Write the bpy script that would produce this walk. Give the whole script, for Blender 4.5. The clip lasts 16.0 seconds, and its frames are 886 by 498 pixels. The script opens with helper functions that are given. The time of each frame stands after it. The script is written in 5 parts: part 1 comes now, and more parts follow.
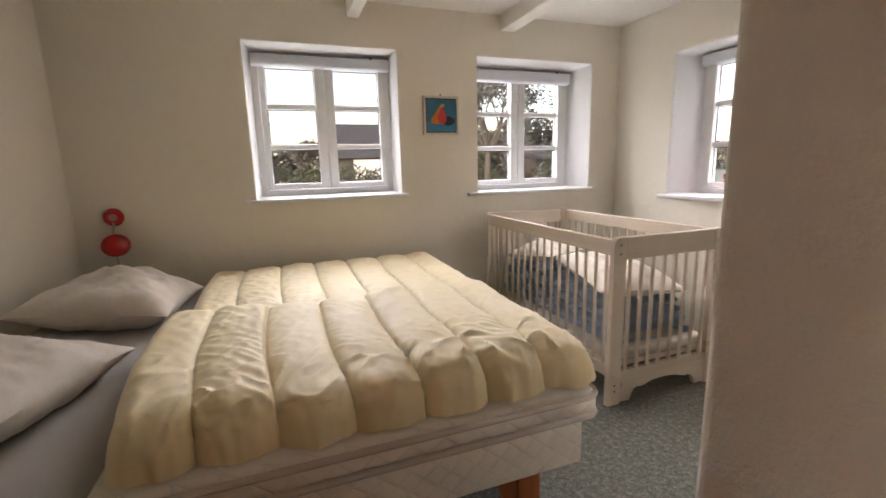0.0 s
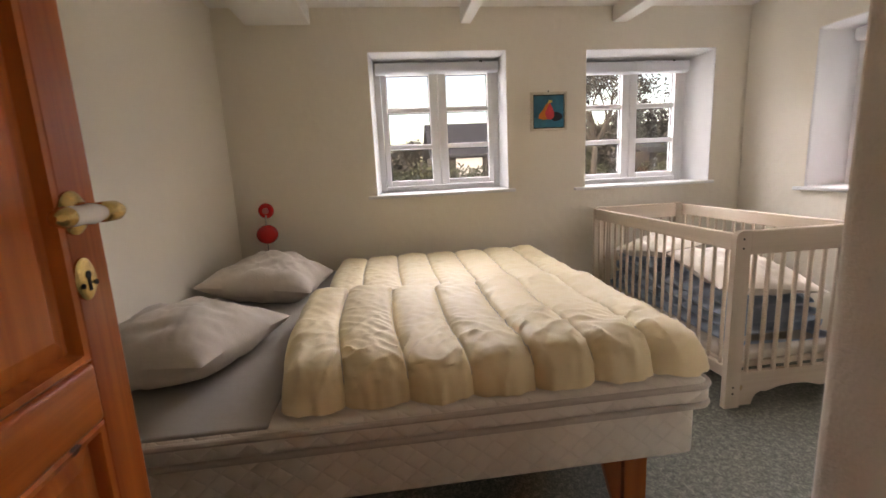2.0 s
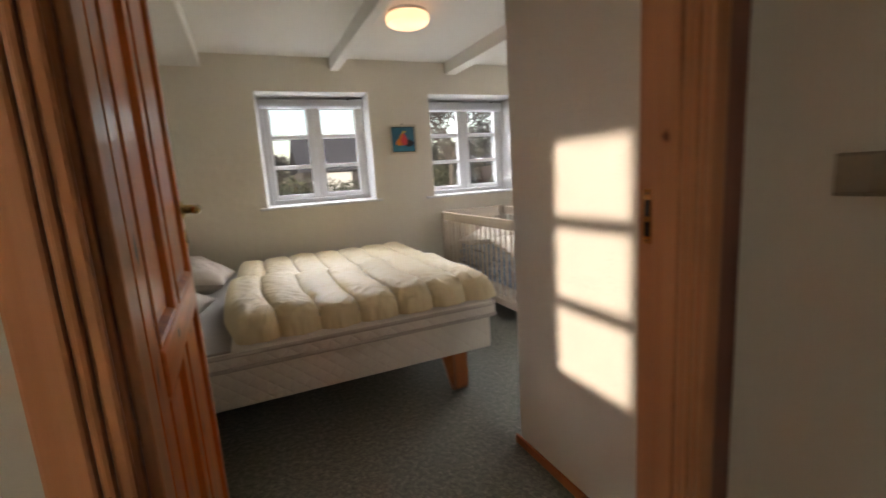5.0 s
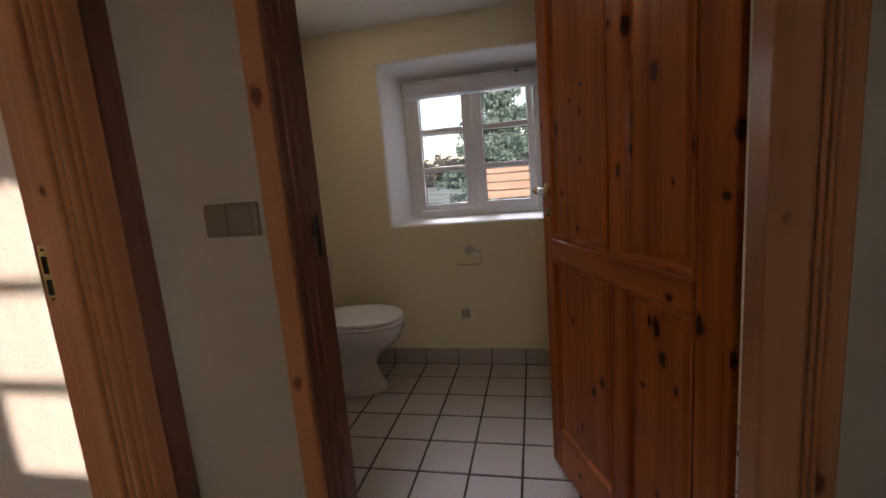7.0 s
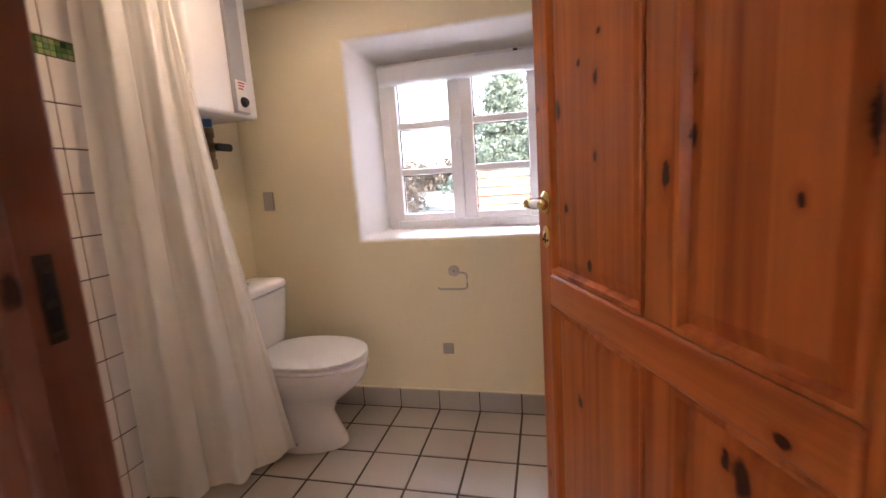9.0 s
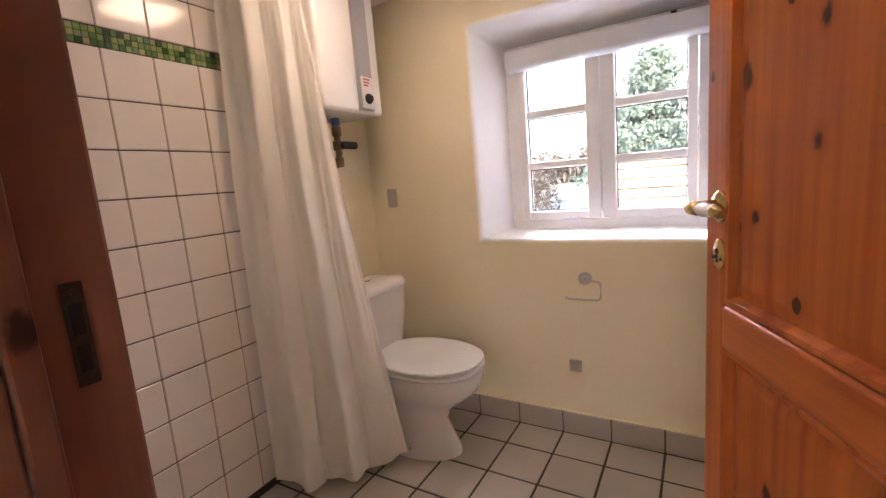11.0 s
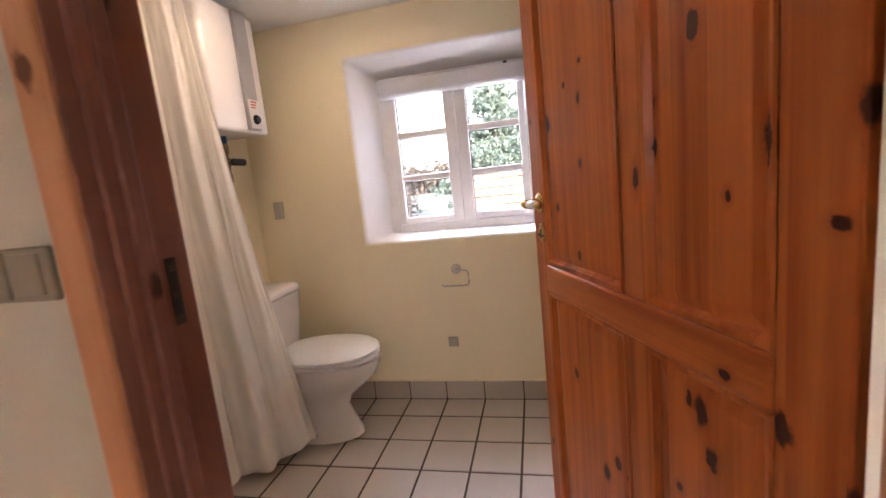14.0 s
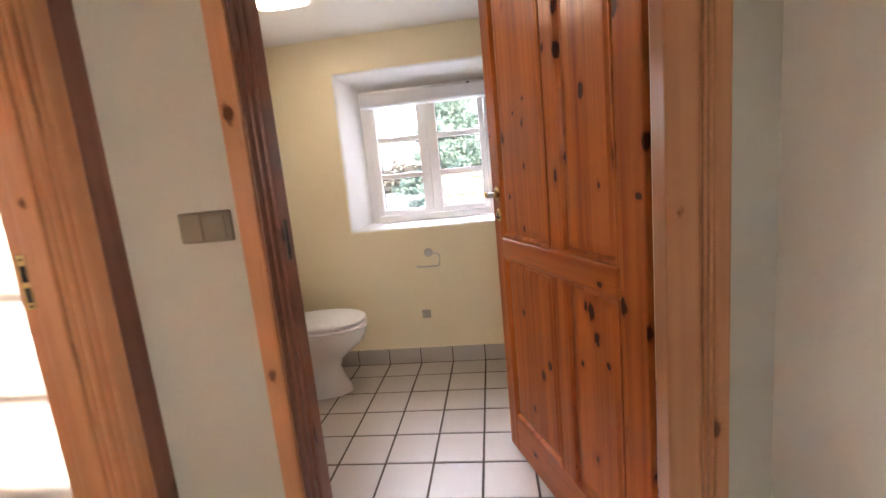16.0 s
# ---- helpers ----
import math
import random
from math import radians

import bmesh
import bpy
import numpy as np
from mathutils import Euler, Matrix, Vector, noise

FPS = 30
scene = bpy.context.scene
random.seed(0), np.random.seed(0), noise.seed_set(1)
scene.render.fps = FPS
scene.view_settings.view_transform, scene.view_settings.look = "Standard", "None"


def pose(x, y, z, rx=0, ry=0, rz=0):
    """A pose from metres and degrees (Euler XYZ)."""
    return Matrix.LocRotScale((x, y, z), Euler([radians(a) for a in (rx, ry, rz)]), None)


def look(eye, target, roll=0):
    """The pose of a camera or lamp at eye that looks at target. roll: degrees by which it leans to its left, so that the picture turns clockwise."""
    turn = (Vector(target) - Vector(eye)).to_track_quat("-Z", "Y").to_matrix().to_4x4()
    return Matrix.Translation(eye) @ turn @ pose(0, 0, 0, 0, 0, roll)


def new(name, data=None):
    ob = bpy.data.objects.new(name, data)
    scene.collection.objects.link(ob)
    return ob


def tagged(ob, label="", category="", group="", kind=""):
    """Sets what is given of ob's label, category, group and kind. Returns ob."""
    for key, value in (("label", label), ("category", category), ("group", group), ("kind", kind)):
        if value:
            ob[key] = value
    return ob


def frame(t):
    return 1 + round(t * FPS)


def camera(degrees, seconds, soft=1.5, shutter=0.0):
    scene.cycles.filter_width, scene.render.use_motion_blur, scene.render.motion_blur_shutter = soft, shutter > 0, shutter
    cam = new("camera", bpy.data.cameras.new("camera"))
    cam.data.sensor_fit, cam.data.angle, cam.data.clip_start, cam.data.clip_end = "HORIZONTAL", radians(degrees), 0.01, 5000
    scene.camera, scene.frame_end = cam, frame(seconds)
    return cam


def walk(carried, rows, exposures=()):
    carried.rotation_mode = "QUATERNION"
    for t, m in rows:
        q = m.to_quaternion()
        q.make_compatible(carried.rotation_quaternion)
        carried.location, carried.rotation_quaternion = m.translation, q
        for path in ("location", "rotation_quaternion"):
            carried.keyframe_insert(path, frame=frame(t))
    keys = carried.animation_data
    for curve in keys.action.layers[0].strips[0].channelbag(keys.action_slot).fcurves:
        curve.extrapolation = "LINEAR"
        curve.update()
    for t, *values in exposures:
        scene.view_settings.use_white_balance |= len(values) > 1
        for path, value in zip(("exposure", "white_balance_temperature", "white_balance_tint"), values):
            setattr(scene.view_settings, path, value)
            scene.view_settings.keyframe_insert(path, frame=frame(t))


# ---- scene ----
cam = camera(91.0, 16.0, shutter=0.5)
PATH = [
    (0, (0.027, 0.055, 1.129), (0.697, 1.903, 0.76), -1.5),
    (0.5, (0.016, 0.06, 1.127), (0.52, 1.961, 0.763), -2.4),
    (1, (-0.021, 0.051, 1.126), (0.22, 2.005, 0.777), -2.7),
    (1.5, (-0.037, 0.013, 1.123), (0.137, 1.974, 0.772), -2.6),
    (2, (-0.05, -0.064, 1.119), (0.181, 1.89, 0.758), -2.8),
    (2.5, (-0.049, -0.19, 1.116), (0.148, 1.772, 0.786), -2.8),
    (3, (-0.07, -0.37, 1.119), (0.075, 1.598, 0.791), -3.6),
    (3.2, (-0.062, -0.43, 1.133), (0.114, 1.536, 0.81), -3.4),
    (5.5, (-0.282, -0.981, 1.139), (0.936, 0.566, 0.791), -3.8),
    (6, (-0.232, -1.055, 1.154), (1.456, -0.034, 0.825), -3.8),
    (6.5, (-0.189, -1.114, 1.151), (1.697, -0.522, 0.844), -4.1),
    (7, (-0.162, -1.144, 1.146), (1.765, -0.723, 0.82), -4.7),
    (7.5, (-0.096, -1.162, 1.144), (1.828, -0.731, 0.809), -5.2),
    (8, (0.04, -1.198, 1.146), (1.946, -0.693, 0.81), -4.8),
    (8.5, (0.146, -1.215, 1.142), (2.051, -0.716, 0.796), -4.5),
    (9, (0.35, -1.188, 1.138), (2.272, -0.727, 0.829), -3.9),
    (9.5, (0.462, -1.149, 1.129), (2.335, -0.525, 0.811), -4.6),
    (9.7, (0.502, -1.15, 1.139), (2.309, -0.36, 0.805), -4.3),
    (12, (0.531, -1.158, 1.151), (2.222, -0.132, 0.854), -4.7),
    (12.5, (0.491, -1.15, 1.147), (2.35, -0.474, 0.858), -5.3),
    (13, (0.428, -1.154, 1.151), (2.362, -0.745, 0.851), -4.0),
    (13.5, (0.338, -1.168, 1.155), (2.279, -0.776, 0.874), -4.9),
    (14, (0.191, -1.179, 1.154), (2.121, -0.749, 0.852), -6.0),
    (14.5, (0.094, -1.164, 1.157), (2.04, -0.814, 0.862), -5.7),
    (15, (-0.037, -1.133, 1.149), (1.925, -0.939, 0.812), -4.7),
    (15.5, (-0.13, -1.14, 1.15), (1.834, -0.98, 0.812), -4.8),
    (16, (-0.272, -1.167, 1.149), (1.688, -0.928, 0.831), -5.6),
]
EXPOSURES = [(0, 0.35, 7100, 23), (3, 0.25, 7400, 26), (5.4, 0.1, 6700, 17), (6.0, -0.35, 6500, 14), (6.5, -0.65, 6300, 12), (7.0, 0.15, 6500, 24), (7.5, 0.8, 6550, 30), (8.0, 1.1, 6550, 32), (8.6, 1.45, 6550, 33), (9.0, 1.85, 6600, 33), (12.3, 2.0, 6550, 31), (13.5, 1.95, 6550, 32), (15.2, 2.05, 6450, 28), (16, 2.2, 6300, 23)]
walk(cam, [(t, look(eye, target, roll)) for t, eye, target, roll in PATH], EXPOSURES)

# ---- light ----
SUN_DIR = Vector((1.0, 0.62, -0.235)).normalized()
world = bpy.data.worlds.new("sky")
scene.world = world
world.use_nodes = True
wn = world.node_tree.nodes
sky = wn.new("ShaderNodeTexSky")
sky.sky_type = "NISHITA"
sky.sun_disc = False
sky.sun_elevation = math.asin(-SUN_DIR.z)
sky.dust_density = 0.8
sky.sun_rotation = math.atan2(-SUN_DIR.x, -SUN_DIR.y)
haze = wn.new("ShaderNodeHueSaturation")
haze.inputs["Saturation"].default_value, haze.inputs["Value"].default_value = 0.62, 2.0
world.node_tree.links.new(sky.outputs[0], haze.inputs["Color"])
world.node_tree.links.new(haze.outputs[0], wn["Background"].inputs[0])
wn["Background"].inputs[1].default_value = 0.15
sun = new("sun", bpy.data.lights.new("sun", "SUN"))
sun.data.energy, sun.data.angle, sun.data.color = 5.0, radians(0.9), (1.0, 0.9, 0.74)
sun.matrix_world = look((-6, -4, 4), Vector((-6, -4, 4)) + SUN_DIR)


def skylight(name, place, target, w, h, watts):
    """Stands in for the bright sky above a window: a lamp outside, over the opening, that looks down into the room."""
    lamp = new(name, bpy.data.lights.new(name, "AREA"))
    lamp.data.shape, lamp.data.size, lamp.data.size_y = "RECTANGLE", w, h
    lamp.data.energy, lamp.data.color = watts, (0.87, 0.94, 1.0)
    lamp.matrix_world = look(place, target)


skylight("sky_lamp_north", (1.0, 5.6, 4.2), (1.0, 3.0, 1.4), 7.0, 3.0, 1250)
skylight("sky_lamp_north_low", (1.0, 8.5, 3.75), (0.9, 2.9, 1.45), 7.0, 0.9, 520)
skylight("sky_lamp_bath", (3.3, -0.78, 2.4), (2.4, -0.78, 1.3), 1.0, 0.8, 1.5)
skylight("sky_lamp_east", (5.4, 1.95, 4.1), (2.7, 1.95, 1.4), 5.0, 2.6, 900)
skylight("sky_lamp_hall", (-4.4, 0.7, 3.2), (-1.7, -1.38, 1.4), 3.0, 1.6, 400)


# ---- materials ----
def material(name):
    m = bpy.data.materials.new(name)
    m.use_nodes = True
    return m, m.node_tree.nodes, m.node_tree.links, m.node_tree.nodes["Principled BSDF"]


def coords(nodes, links, scale, kind="Object"):
    tc, mp = nodes.new("ShaderNodeTexCoord"), nodes.new("ShaderNodeMapping")
    mp.inputs["Scale"].default_value = scale
    links.new(tc.outputs[kind], mp.inputs["Vector"])
    return mp.outputs[0]


def noise_node(nodes, links, vec, scale, detail=4, rough=0.6):
    n = nodes.new("ShaderNodeTexNoise")
    n.inputs["Scale"].default_value, n.inputs["Detail"].default_value, n.inputs["Roughness"].default_value = scale, detail, rough
    links.new(vec, n.inputs["Vector"])
    return n.outputs["Fac"]


def ramp(nodes, links, fac, stops):
    r = nodes.new("ShaderNodeValToRGB")
    while len(r.color_ramp.elements) < len(stops):
        r.color_ramp.elements.new(0.5)
    for e, (p, c) in zip(r.color_ramp.elements, stops):
        e.position, e.color = p, (*c, 1)
    links.new(fac, r.inputs[0])
    return r.outputs[0]


def mixed(nodes, links, fac, a, b, kind="MIX"):
    x = nodes.new("ShaderNodeMix")
    x.data_type, x.blend_type = "RGBA", kind
    for sock, v in ((x.inputs[0], fac), (x.inputs[6], a), (x.inputs[7], b)):
        if isinstance(v, (int, float)):
            sock.default_value = v
        elif isinstance(v, tuple):
            sock.default_value = (*v, 1)
        else:
            links.new(v, sock)
    return x.outputs[2]


def math_node(nodes, links, op, a, b=0.0):
    x = nodes.new("ShaderNodeMath")
    x.operation = op
    for sock, v in ((x.inputs[0], a), (x.inputs[1], b)):
        if isinstance(v, (int, float)):
            sock.default_value = v
        else:
            links.new(v, sock)
    return x.outputs[0]


def bumped(nodes, links, bsdf, height, strength, dist=0.002):
    b = nodes.new("ShaderNodeBump")
    b.inputs["Strength"].default_value, b.inputs["Distance"].default_value = strength, dist
    links.new(height, b.inputs["Height"])
    links.new(b.outputs[0], bsdf.inputs["Normal"])


def plain(name, col, col2=None, rough=0.5, big=3.0, fine=60.0, bump=0.1, dist=0.002, metal=0.0, sheen=0.0, coat=0.0):
    m, n, l, b = material(name)
    v = coords(n, l, (1, 1, 1))
    a, f = noise_node(n, l, v, big, 5), noise_node(n, l, v, fine, 4)
    mixf = math_node(n, l, "ADD", math_node(n, l, "MULTIPLY", a, 0.65), math_node(n, l, "MULTIPLY", f, 0.35))
    col2 = col2 or tuple(c * 0.88 for c in col)
    l.new(ramp(n, l, mixf, [(0.36, col2), (0.62, col)]), b.inputs["Base Color"])
    b.inputs["Roughness"].default_value, b.inputs["Metallic"].default_value = rough, metal
    b.inputs["Sheen Weight"].default_value, b.inputs["Coat Weight"].default_value = sheen, coat
    if bump:
        bumped(n, l, b, mixf, bump, dist)
    return m


def plaster(name, col, lumps=0.5):
    """Brushed paint over old uneven render."""
    m, n, l, b = material(name)
    v = coords(n, l, (1, 1, 1))
    broad, mid, fine = noise_node(n, l, v, 1.6, 3), noise_node(n, l, v, 16 if lumps < 0.8 else 10, 5, 0.45), noise_node(n, l, v, 130, 4, 0.7)
    dark = tuple(c * 0.93 for c in col)
    l.new(mixed(n, l, broad, dark, col), b.inputs["Base Color"])
    b.inputs["Roughness"].default_value = 0.62
    h = math_node(n, l, "ADD", math_node(n, l, "MULTIPLY", mid, 1.0), math_node(n, l, "MULTIPLY", fine, 0.25))
    if lumps > 0.8:
        # grains of sand and trowel ridges under the paint
        grit = ramp(n, l, noise_node(n, l, v, 34, 3, 0.5), [(0.6, (0, 0, 0)), (0.72, (1, 1, 1))])
        h = math_node(n, l, "ADD", h, math_node(n, l, "MULTIPLY", grit, 0.07))
    bumped(n, l, b, h, lumps, 0.008 if lumps < 0.8 else 0.012)
    return m


def pine(name, base, dark, knot, axis=2, rough=0.28, shift=0.0, knots=0.25, flat=None, gloss=0.05, marks=()):
    """Lacquered knotty pine, its grain along one axis; marks are single large knots: across, up, half width, half height."""
    m, n, l, b = material(name)
    info = n.new("ShaderNodeObjectInfo")
    along = lambda big, small: tuple(small if i == axis else big for i in range(3))
    off = n.new("ShaderNodeVectorMath")
    off.operation = "MULTIPLY_ADD"
    rnd = n.new("ShaderNodeCombineXYZ")
    for k in range(3):
        l.new(info.outputs["Random"], rnd.inputs[k])
    off.inputs[1].default_value = (7.3, 5.1, 9.7)
    l.new(rnd.outputs[0], off.inputs[0])
    tc = n.new("ShaderNodeTexCoord")
    l.new(tc.outputs["Object"], off.inputs[2])

    def stretched(s):
        mp = n.new("ShaderNodeMapping")
        mp.inputs["Scale"].default_value = s
        mp.inputs["Location"].default_value = (shift, shift, shift)
        l.new(off.outputs[0], mp.inputs["Vector"])
        return mp.outputs[0]
    vor = n.new("ShaderNodeTexVoronoi")
    vor.inputs["Scale"].default_value = 1.0
    vor.voronoi_dimensions = "2D"
    parts_ = n.new("ShaderNodeSeparateXYZ")
    l.new(stretched((1, 1, 1)), parts_.inputs[0])
    others = [i for i in range(3) if i != axis]
    flatxy = n.new("ShaderNodeCombineXYZ")
    l.new(math_node(n, l, "MULTIPLY", math_node(n, l, "ADD", parts_.outputs[others[0]], parts_.outputs[others[1]]), 12.0), flatxy.inputs[0])
    l.new(math_node(n, l, "MULTIPLY", parts_.outputs[axis], 7.5), flatxy.inputs[1])
    l.new(flatxy.outputs[0], vor.inputs["Vector"])
    sep = n.new("ShaderNodeSeparateColor")
    l.new(vor.outputs["Color"], sep.inputs[0])
    size = math_node(n, l, "MULTIPLY", math_node(n, l, "GREATER_THAN", sep.outputs[0], 1 - 0.36 * knots), math_node(n, l, "ADD", math_node(n, l, "MULTIPLY", math_node(n, l, "POWER", sep.outputs[1], 1.6), 0.13), 0.05))
    wobble = noise_node(n, l, stretched(along(38, 26)), 1.0, 3)
    edge = math_node(n, l, "SUBTRACT", math_node(n, l, "ADD", vor.outputs["Distance"], math_node(n, l, "MULTIPLY", math_node(n, l, "SUBTRACT", wobble, 0.5), 0.34)), size)
    core = n.new("ShaderNodeMapRange")
    core.inputs[1].default_value, core.inputs[2].default_value, core.inputs[3].default_value, core.inputs[4].default_value = -0.045, 0.035, 1.0, 0.0
    l.new(edge, core.inputs[0])
    knotty = math_node(n, l, "MULTIPLY", core.outputs[0], math_node(n, l, "GREATER_THAN", size, 0.03))
    ring = n.new("ShaderNodeMapRange")
    ring.inputs[1].default_value, ring.inputs[2].default_value, ring.inputs[3].default_value, ring.inputs[4].default_value = 0.0, 0.28, 1.0, 0.0
    l.new(edge, ring.inputs[0])
    halo = math_node(n, l, "MULTIPLY", ring.outputs[0], math_node(n, l, "GREATER_THAN", size, 0.03))
    if marks:
        near = None
        rough_edge = math_node(n, l, "MULTIPLY", math_node(n, l, "SUBTRACT", noise_node(n, l, stretched(along(60, 42)), 1.0, 3), 0.5), 1.5)
        for u, z, hw, hh in marks:
            gap, far = n.new("ShaderNodeVectorMath"), n.new("ShaderNodeVectorMath")
            gap.operation, far.operation = "MULTIPLY_ADD", "LENGTH"
            gap.inputs[1].default_value, gap.inputs[2].default_value = (1 / hw, 0, 1 / hh), (-u / hw, 0, -z / hh)
            l.new(tc.outputs["Object"], gap.inputs[0])
            l.new(gap.outputs[0], far.inputs[0])
            near = far.outputs["Value"] if near is None else math_node(n, l, "MINIMUM", near, far.outputs["Value"])
        near = math_node(n, l, "ADD", near, rough_edge)
        for lo, hi, which in ((0.7, 0.95, "core"), (0.75, 2.3, "halo")):
            fade = n.new("ShaderNodeMapRange")
            fade.inputs[1].default_value, fade.inputs[2].default_value, fade.inputs[3].default_value, fade.inputs[4].default_value = lo, hi, 1.0, 0.0
            l.new(near, fade.inputs[0])
            if which == "core":
                knotty = math_node(n, l, "MAXIMUM", knotty, fade.outputs[0])
            else:
                halo = math_node(n, l, "MAXIMUM", halo, fade.outputs[0])
    broad = noise_node(n, l, stretched(along(9, 0.45)), 1.0, 3)
    grain = noise_node(n, l, stretched(along(34, 0.9)), 1.0, 5)
    bent = math_node(n, l, "ADD", math_node(n, l, "MULTIPLY", grain, 0.7), math_node(n, l, "ADD", math_node(n, l, "MULTIPLY", broad, 0.5), math_node(n, l, "MULTIPLY", halo, 0.16)))
    if flat is not None:
        across = [i for i in range(3) if i not in (axis, flat)][0]
        sx = n.new("ShaderNodeSeparateXYZ")
        l.new(off.outputs[0], sx.inputs[0])
        white = n.new("ShaderNodeTexWhiteNoise")
        white.noise_dimensions = "1D"
        l.new(math_node(n, l, "FLOOR", math_node(n, l, "MULTIPLY", sx.outputs[across], 14.0)), white.inputs["W"])
        bent = math_node(n, l, "ADD", bent, math_node(n, l, "MULTIPLY", math_node(n, l, "SUBTRACT", white.outputs["Value"], 0.5), 0.2))
    wood = ramp(n, l, bent, [(0.36, dark), (0.5, tuple((p + q) / 2 for p, q in zip(base, dark))), (0.66, base), (0.86, tuple(c * 1.12 for c in base))])
    wood = mixed(n, l, math_node(n, l, "MULTIPLY", halo, 0.6), wood, dark)
    l.new(mixed(n, l, math_node(n, l, "MULTIPLY", knotty, 0.93), wood, knot), b.inputs["Base Color"])
    b.inputs["Roughness"].default_value = rough
    b.inputs["Coat Weight"].default_value, b.inputs["Coat Roughness"].default_value = gloss, 0.16
    b.inputs["Specular IOR Level"].default_value = 0.17
    bumped(n, l, b, bent, 0.12, 0.002)
    return m


def carpet_material():
    m, n, l, b = material("loop_pile_carpet")
    v = coords(n, l, (1, 1, 1))
    f1, f2, f3 = noise_node(n, l, v, 48, 4, 0.85), noise_node(n, l, v, 150, 3, 0.8), noise_node(n, l, v, 2.0, 3)
    tone = math_node(n, l, "ADD", math_node(n, l, "MULTIPLY", f1, 0.55), math_node(n, l, "MULTIPLY", f2, 0.45))
    c = ramp(n, l, tone, [(0.38, (0.05, 0.052, 0.046)), (0.5, (0.17, 0.175, 0.14)), (0.62, (0.46, 0.46, 0.37))])
    l.new(mixed(n, l, f3, c, mixed(n, l, 0.5, c, (0.17, 0.18, 0.165))), b.inputs["Base Color"])
    b.inputs["Roughness"].default_value, b.inputs["Sheen Weight"].default_value = 0.95, 0.15
    bumped(n, l, b, tone, 0.55, 0.005)
    return m


def quilt_material(name, col, step=0.09):
    """Woven cover with a stitched diamond pattern."""
    m, n, l, b = material(name)
    v = coords(n, l, (1, 1, 1))
    f = noise_node(n, l, v, 380, 3)
    big = noise_node(n, l, v, 6, 3)
    l.new(mixed(n, l, big, tuple(c * 0.92 for c in col), col), b.inputs["Base Color"])
    b.inputs["Roughness"].default_value, b.inputs["Sheen Weight"].default_value = 0.85, 0.2
    sep = n.new("ShaderNodeSeparateXYZ")
    l.new(v, sep.inputs[0])
    along = math_node(n, l, "ADD", sep.outputs[0], sep.outputs[1])
    h = None
    for sign in ("ADD", "SUBTRACT"):
        w = math_node(n, l, "MULTIPLY", math_node(n, l, sign, along, math_node(n, l, "MULTIPLY", sep.outputs[2], 1.2)), math.pi / step)
        s = math_node(n, l, "POWER", math_node(n, l, "ABSOLUTE", math_node(n, l, "SINE", w)), 0.35)
        h = s if h is None else math_node(n, l, "MINIMUM", h, s)
    h = math_node(n, l, "ADD", h, math_node(n, l, "MULTIPLY", f, 0.12))
    bumped(n, l, b, h, 0.5, 0.012)
    return m


def cloth(name, col, fine=260.0, sheen=0.3, bump=0.5, rough=0.8, crease=0.5, trans=0.0):
    m, n, l, b = material(name)
    v = coords(n, l, (1, 1, 1))
    f, c, big = noise_node(n, l, v, fine, 3), noise_node(n, l, v, 11, 4, 0.55), noise_node(n, l, v, 2.5, 3)
    l.new(mixed(n, l, big, tuple(x * 0.9 for x in col), col), b.inputs["Base Color"])
    b.inputs["Roughness"].default_value, b.inputs["Sheen Weight"].default_value = rough, sheen
    b.inputs["Transmission Weight"].default_value = trans
    bumped(n, l, b, math_node(n, l, "ADD", math_node(n, l, "MULTIPLY", c, crease), math_node(n, l, "MULTIPLY", f, 0.05)), bump, 0.02)
    return m


def glow(name, col, strength):
    m, n, l, b = material(name)
    b.inputs["Base Color"].default_value = (0.9, 0.88, 0.84, 1)
    b.inputs["Roughness"].default_value = 0.3
    b.inputs["Emission Color"].default_value, b.inputs["Emission Strength"].default_value = (*col, 1), strength
    return m


def glass_material():
    m, n, l, b = material("window_glass")
    b.inputs["Base Color"].default_value = (0.98, 1, 0.99, 1)
    b.inputs["Roughness"].default_value, b.inputs["Transmission Weight"].default_value, b.inputs["IOR"].default_value = 0.0, 1.0, 1.45
    return m


def tile_material(name, col, rough=0.22, vary=0.06):
    m, n, l, b = material(name)
    info = n.new("ShaderNodeObjectInfo")
    v = coords(n, l, (1, 1, 1))
    a, f = noise_node(n, l, v, 9, 4), noise_node(n, l, v, 140, 4)
    tone = math_node(n, l, "ADD", math_node(n, l, "MULTIPLY", info.outputs["Random"], 0.6), math_node(n, l, "MULTIPLY", a, 0.4))
    l.new(mixed(n, l, tone, tuple(c * (1 - 2 * vary) for c in col), col), b.inputs["Base Color"])
    b.inputs["Roughness"].default_value = rough
    bumped(n, l, b, math_node(n, l, "ADD", a, math_node(n, l, "MULTIPLY", f, 0.2)), 0.08, 0.003)
    return m


def mosaic_material():
    m, n, l, b = material("green_mosaic")
    geo = n.new("ShaderNodeNewGeometry")
    l.new(ramp(n, l, geo.outputs["Random Per Island"], [(0.0, (0.02, 0.05, 0.02)), (0.25, (0.07, 0.16, 0.05)), (0.5, (0.2, 0.33, 0.1)), (0.7, (0.38, 0.4, 0.16)), (0.88, (0.1, 0.22, 0.12)), (1.0, (0.5, 0.42, 0.2))]), b.inputs["Base Color"])
    b.inputs["Roughness"].default_value = 0.15
    return m


